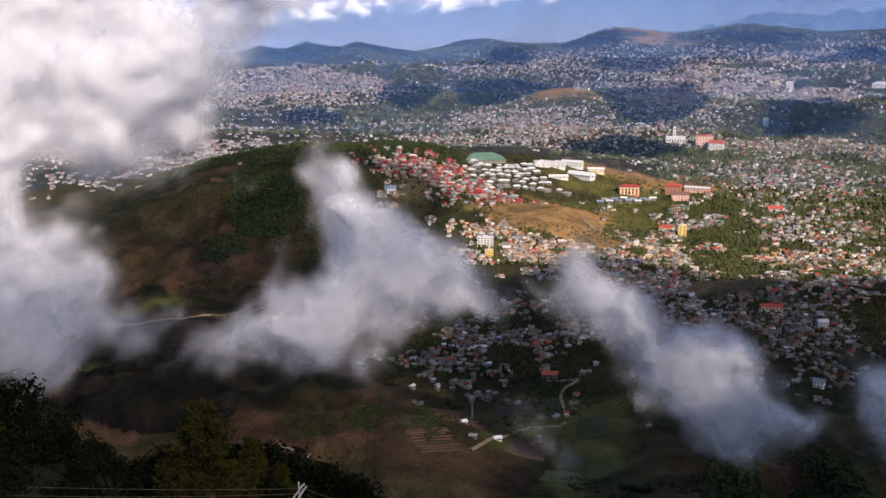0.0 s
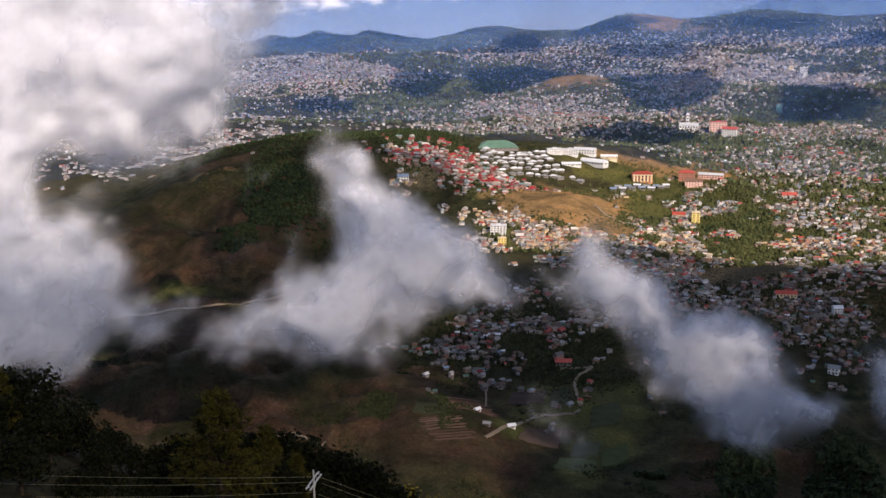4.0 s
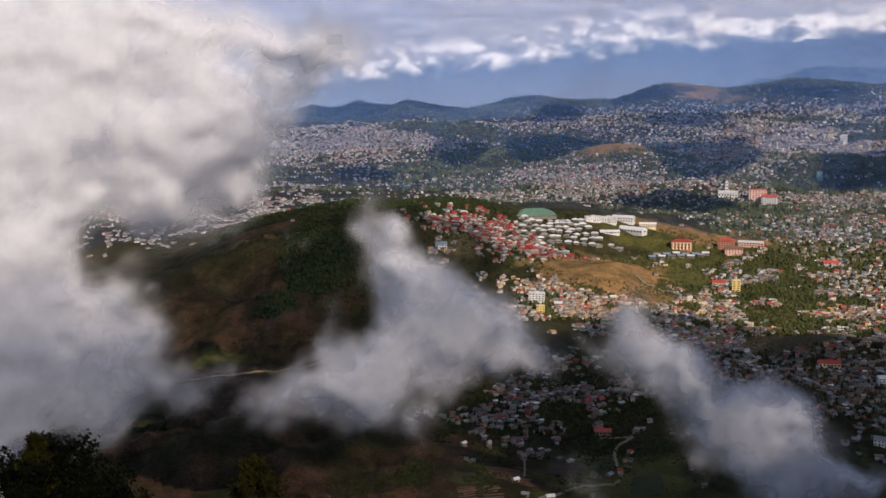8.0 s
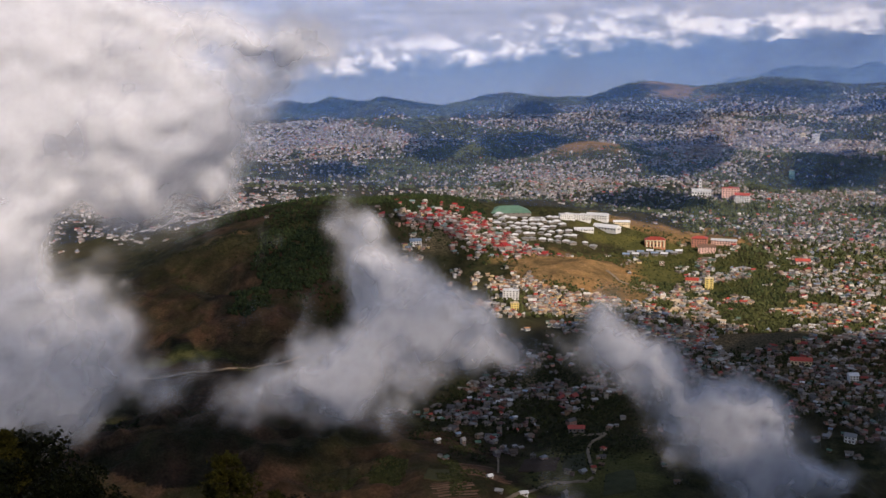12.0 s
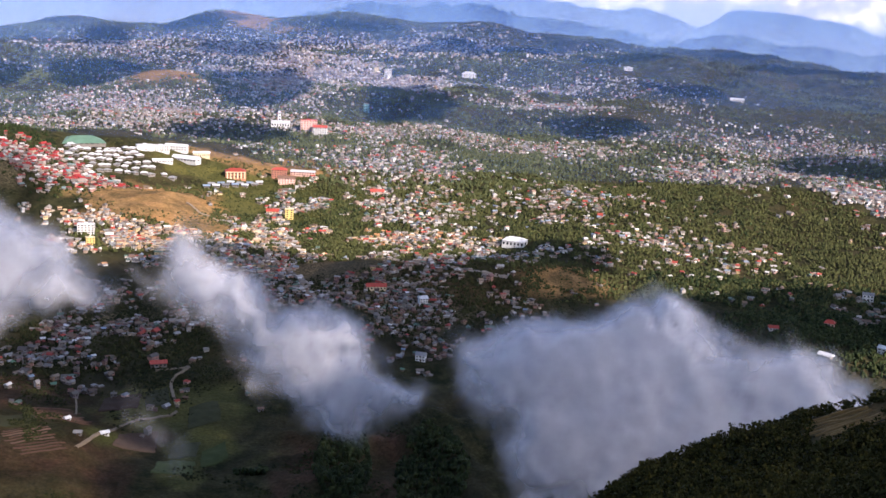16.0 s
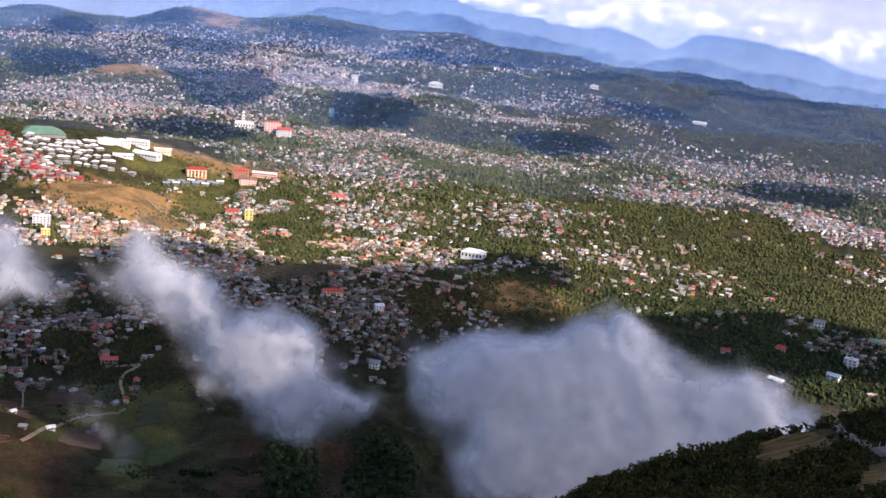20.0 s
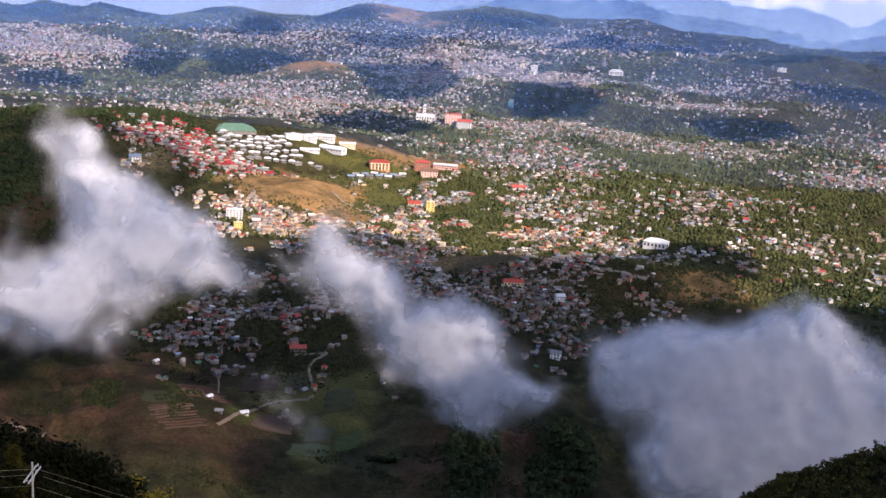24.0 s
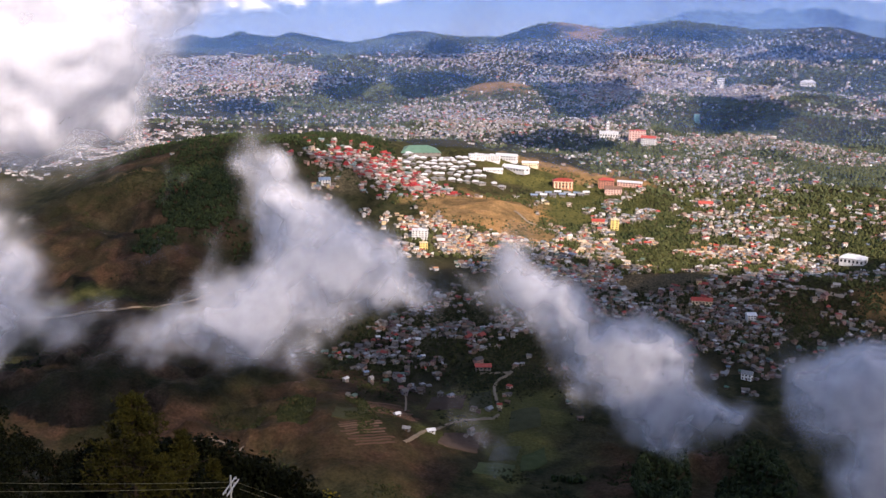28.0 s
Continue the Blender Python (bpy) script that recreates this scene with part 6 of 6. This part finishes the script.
def broadleaf(label, seed, height, spread, clumps, leaves, leaf, material, category="tree", group="", low=0.3):
    ob = thing("tree" if category == "tree" else "bush", label, category, group)
    v, f, c = leaf_cloud(seed, height, spread, clumps, leaves, leaf, low)
    part("trunk", trunk_mesh(height, 0.035 * height, c[:6], seed), BARK, ob)
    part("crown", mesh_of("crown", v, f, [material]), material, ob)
    return ob


def pine(label, seed, height, spread, tufts=9):
    """Tall pine: whorls of rising boughs that end in tufts of needles."""
    r = random.Random(seed)
    ob = thing("pine_tree", label, "tree", "pines by the lookout")
    bm = bmesh.new()
    tube(bm, (0, 0, -1), (0, 0, height * 0.97), height * 0.017, 0.03, 8)
    V, F = [], []
    z = height * 0.12
    while z < height * 0.97:
        q = z / height
        reach = spread * (1 - q) ** 0.75 * r.uniform(0.75, 1.1) + 0.25
        for k in range(r.randint(4, 6)):
            a = r.uniform(0, 2 * math.pi)
            l = reach * r.uniform(0.6, 1.1)
            tip = Vector((math.cos(a) * l, math.sin(a) * l, z + l * r.uniform(0.15, 0.55)))
            root = Vector((0, 0, z))
            tube(bm, root, tip, 0.05 * (1.2 - q), 0.015, 4)
            for t in range(tufts):
                at = root.lerp(tip, 0.35 + 0.65 * (t + r.random()) / tufts) + Vector((r.gauss(0, 0.16), r.gauss(0, 0.16), r.gauss(0.05, 0.14))) * (0.6 + l * 0.3)
                for n in range(9):
                    d = Vector((r.gauss(0, 1), r.gauss(0, 1), r.gauss(0.7, 0.8))).normalized()
                    s = d.cross(Vector((r.gauss(0, 1), r.gauss(0, 1), r.gauss(0, 1)))).normalized() * 0.075
                    e = at + d * r.uniform(0.3, 0.58)
                    i = len(V)
                    V += [tuple(at - s), tuple(at + s), tuple(e)]
                    F.append((i, i + 1, i + 2))
        z += height * r.uniform(0.026, 0.042)
    part("trunk", bm, BARK, ob)
    part("needles", mesh_of("needles", V, F, [NEEDLE]), NEEDLE, ob)
    return ob


def stand(ob, bearing, distance, scale=1.0, turn=0.0, sink=0.2):
    x, y, z = ground_at(bearing, distance)
    m = pose(x, y, z - sink, 0, 0, turn) @ Matrix.Scale(scale, 4)
    ob.matrix_basis = m
    return ob


def repeat(ob, bearing, distance, scale=1.0, turn=0.0, sink=0.2):
    made = copy_thing(ob, Matrix.Identity(4))
    return stand(made, bearing, distance, scale, turn, sink)


# the tall pine and its dark neighbours
stand(pine("tall pine tree with yellow-green needles on the slope", 3, 13.6, 7.6, 15), -12.6, 112)
small_pine = stand(pine("young dark pine tree on the slope", 8, 8.5, 3.0, 7), -10.2, 124)
grove = random.Random(21)
DARK_TREES = [broadleaf("broad-leaved tree on the near slope, darkened as in shade", 30 + k, 7.5, 3.4, 26, 60, 0.26, LEAF, "tree", "trees by the lookout", 0.15) for k in range(3)]
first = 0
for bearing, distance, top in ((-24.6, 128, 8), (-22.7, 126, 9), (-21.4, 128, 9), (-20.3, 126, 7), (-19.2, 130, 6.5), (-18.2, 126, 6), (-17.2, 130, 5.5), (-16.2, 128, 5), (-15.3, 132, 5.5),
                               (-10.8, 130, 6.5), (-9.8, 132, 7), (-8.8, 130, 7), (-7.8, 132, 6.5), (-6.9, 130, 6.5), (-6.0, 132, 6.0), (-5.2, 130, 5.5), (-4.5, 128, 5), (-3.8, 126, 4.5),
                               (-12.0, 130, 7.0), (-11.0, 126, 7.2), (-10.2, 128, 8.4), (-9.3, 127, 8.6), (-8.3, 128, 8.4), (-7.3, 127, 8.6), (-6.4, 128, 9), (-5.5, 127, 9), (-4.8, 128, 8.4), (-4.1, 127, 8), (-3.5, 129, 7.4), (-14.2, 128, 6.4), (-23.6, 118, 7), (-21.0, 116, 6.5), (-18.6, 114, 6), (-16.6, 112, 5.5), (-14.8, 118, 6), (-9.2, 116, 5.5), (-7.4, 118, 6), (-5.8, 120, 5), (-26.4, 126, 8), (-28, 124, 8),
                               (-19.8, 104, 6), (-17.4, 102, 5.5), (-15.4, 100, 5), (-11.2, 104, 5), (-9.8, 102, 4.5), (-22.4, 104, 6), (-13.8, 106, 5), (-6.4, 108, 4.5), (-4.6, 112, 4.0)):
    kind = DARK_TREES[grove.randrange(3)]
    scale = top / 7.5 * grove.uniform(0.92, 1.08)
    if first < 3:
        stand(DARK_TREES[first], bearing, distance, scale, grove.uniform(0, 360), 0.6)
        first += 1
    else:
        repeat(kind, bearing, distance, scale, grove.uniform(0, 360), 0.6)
for bearing, distance, scale in ((-8.6, 118, 0.8), (-14.4, 122, 0.75), (-11.4, 118, 0.7), (-23.2, 122, 1.0)):
    repeat(small_pine, bearing, distance, scale, grove.uniform(0, 360))
gold = stand(broadleaf("yellow-flowering bush below the power line", 61, 5.2, 2.6, 16, 90, 0.16, GOLD, "bush", "yellow bushes", 0.2), -2.9, 134, 1.3, 40)
for bearing, distance, scale in ((-1.6, 136, 1.3), (-0.4, 138, 1.2), (0.8, 138, 1.2), (-3.9, 132, 1.0), (1.8, 138, 1.1)):
    repeat(gold, bearing, distance, scale, grove.uniform(0, 360))

# the wooded spur: bushes and low trees shoulder to shoulder
spur = np.random.default_rng(77)
VARIANTS = [leaf_cloud(80 + k, 4.6, 2.6, 9, 7, 0.58, 0.1) for k in range(5)]
b = spur.uniform(26.5, 53, 3600)
brow = np.interp(b, BROW_AT, BROW_FAR)
d = brow * np.sqrt(spur.uniform(0.3, 1.09, 3600))
road_d = np.interp(b, (42.4, 42.9, 43.5, 44.2, 45.0, 46.8, 52), (470, 424, 404, 384, 361, 344, 318))
on_road = (d - road_d < 5) & (road_d - d < 17) & (b > 42.3)
plot_a = (np.abs((b - 40.9) * 7.1) < 13) & (d > 376) & (d < 430)
plot_b = (np.abs((b - 45.2) * 5.6) < 7) & (d > 288) & (d < 346)
keep = ~(on_road | plot_a | plot_b) & (d > 190)
b, d = b[keep], d[keep]
x, y = d * np.sin(np.radians(b)), d * np.cos(np.radians(b))
z = land(x, y)
size = spur.uniform(0.55, 1.25, len(b))
SINGLE = [broadleaf("low dark green tree on the wooded spur", 120 + k, 5.2, 2.5, 14, 34, 0.30, SPUR_LEAF, "tree", "trees on the spur", 0.15) for k in range(4)]
V, F, count, made = [], [], 0, 0
for i in range(len(b)):
    turn = spur.uniform(0, 2 * math.pi)
    if i % 24 == 0 and made < 190:
        if made < 4:
            stand(SINGLE[made], float(b[i]), float(d[i]), float(size[i]), math.degrees(turn))
        else:
            repeat(SINGLE[i % 4], float(b[i]), float(d[i]), float(size[i]), math.degrees(turn))
        made += 1
        continue
    v, f, _ = VARIANTS[i % 5]
    c, s = math.cos(turn) * size[i], math.sin(turn) * size[i]
    V.append(np.stack([v[:, 0] * c - v[:, 1] * s + x[i], v[:, 0] * s + v[:, 1] * c + y[i], v[:, 2] * size[i] + z[i] - 0.4], -1))
    F.append(f + count)
    count += len(v)
tagged(new("bushes", mesh_of("bushes", np.concatenate(V), np.concatenate(F), [SPUR_LEAF])), "dense dark green bushes covering the spur", "bushes", kind="stuff")
repeat(SINGLE[1], 35.5, 428, 1.35, 30)
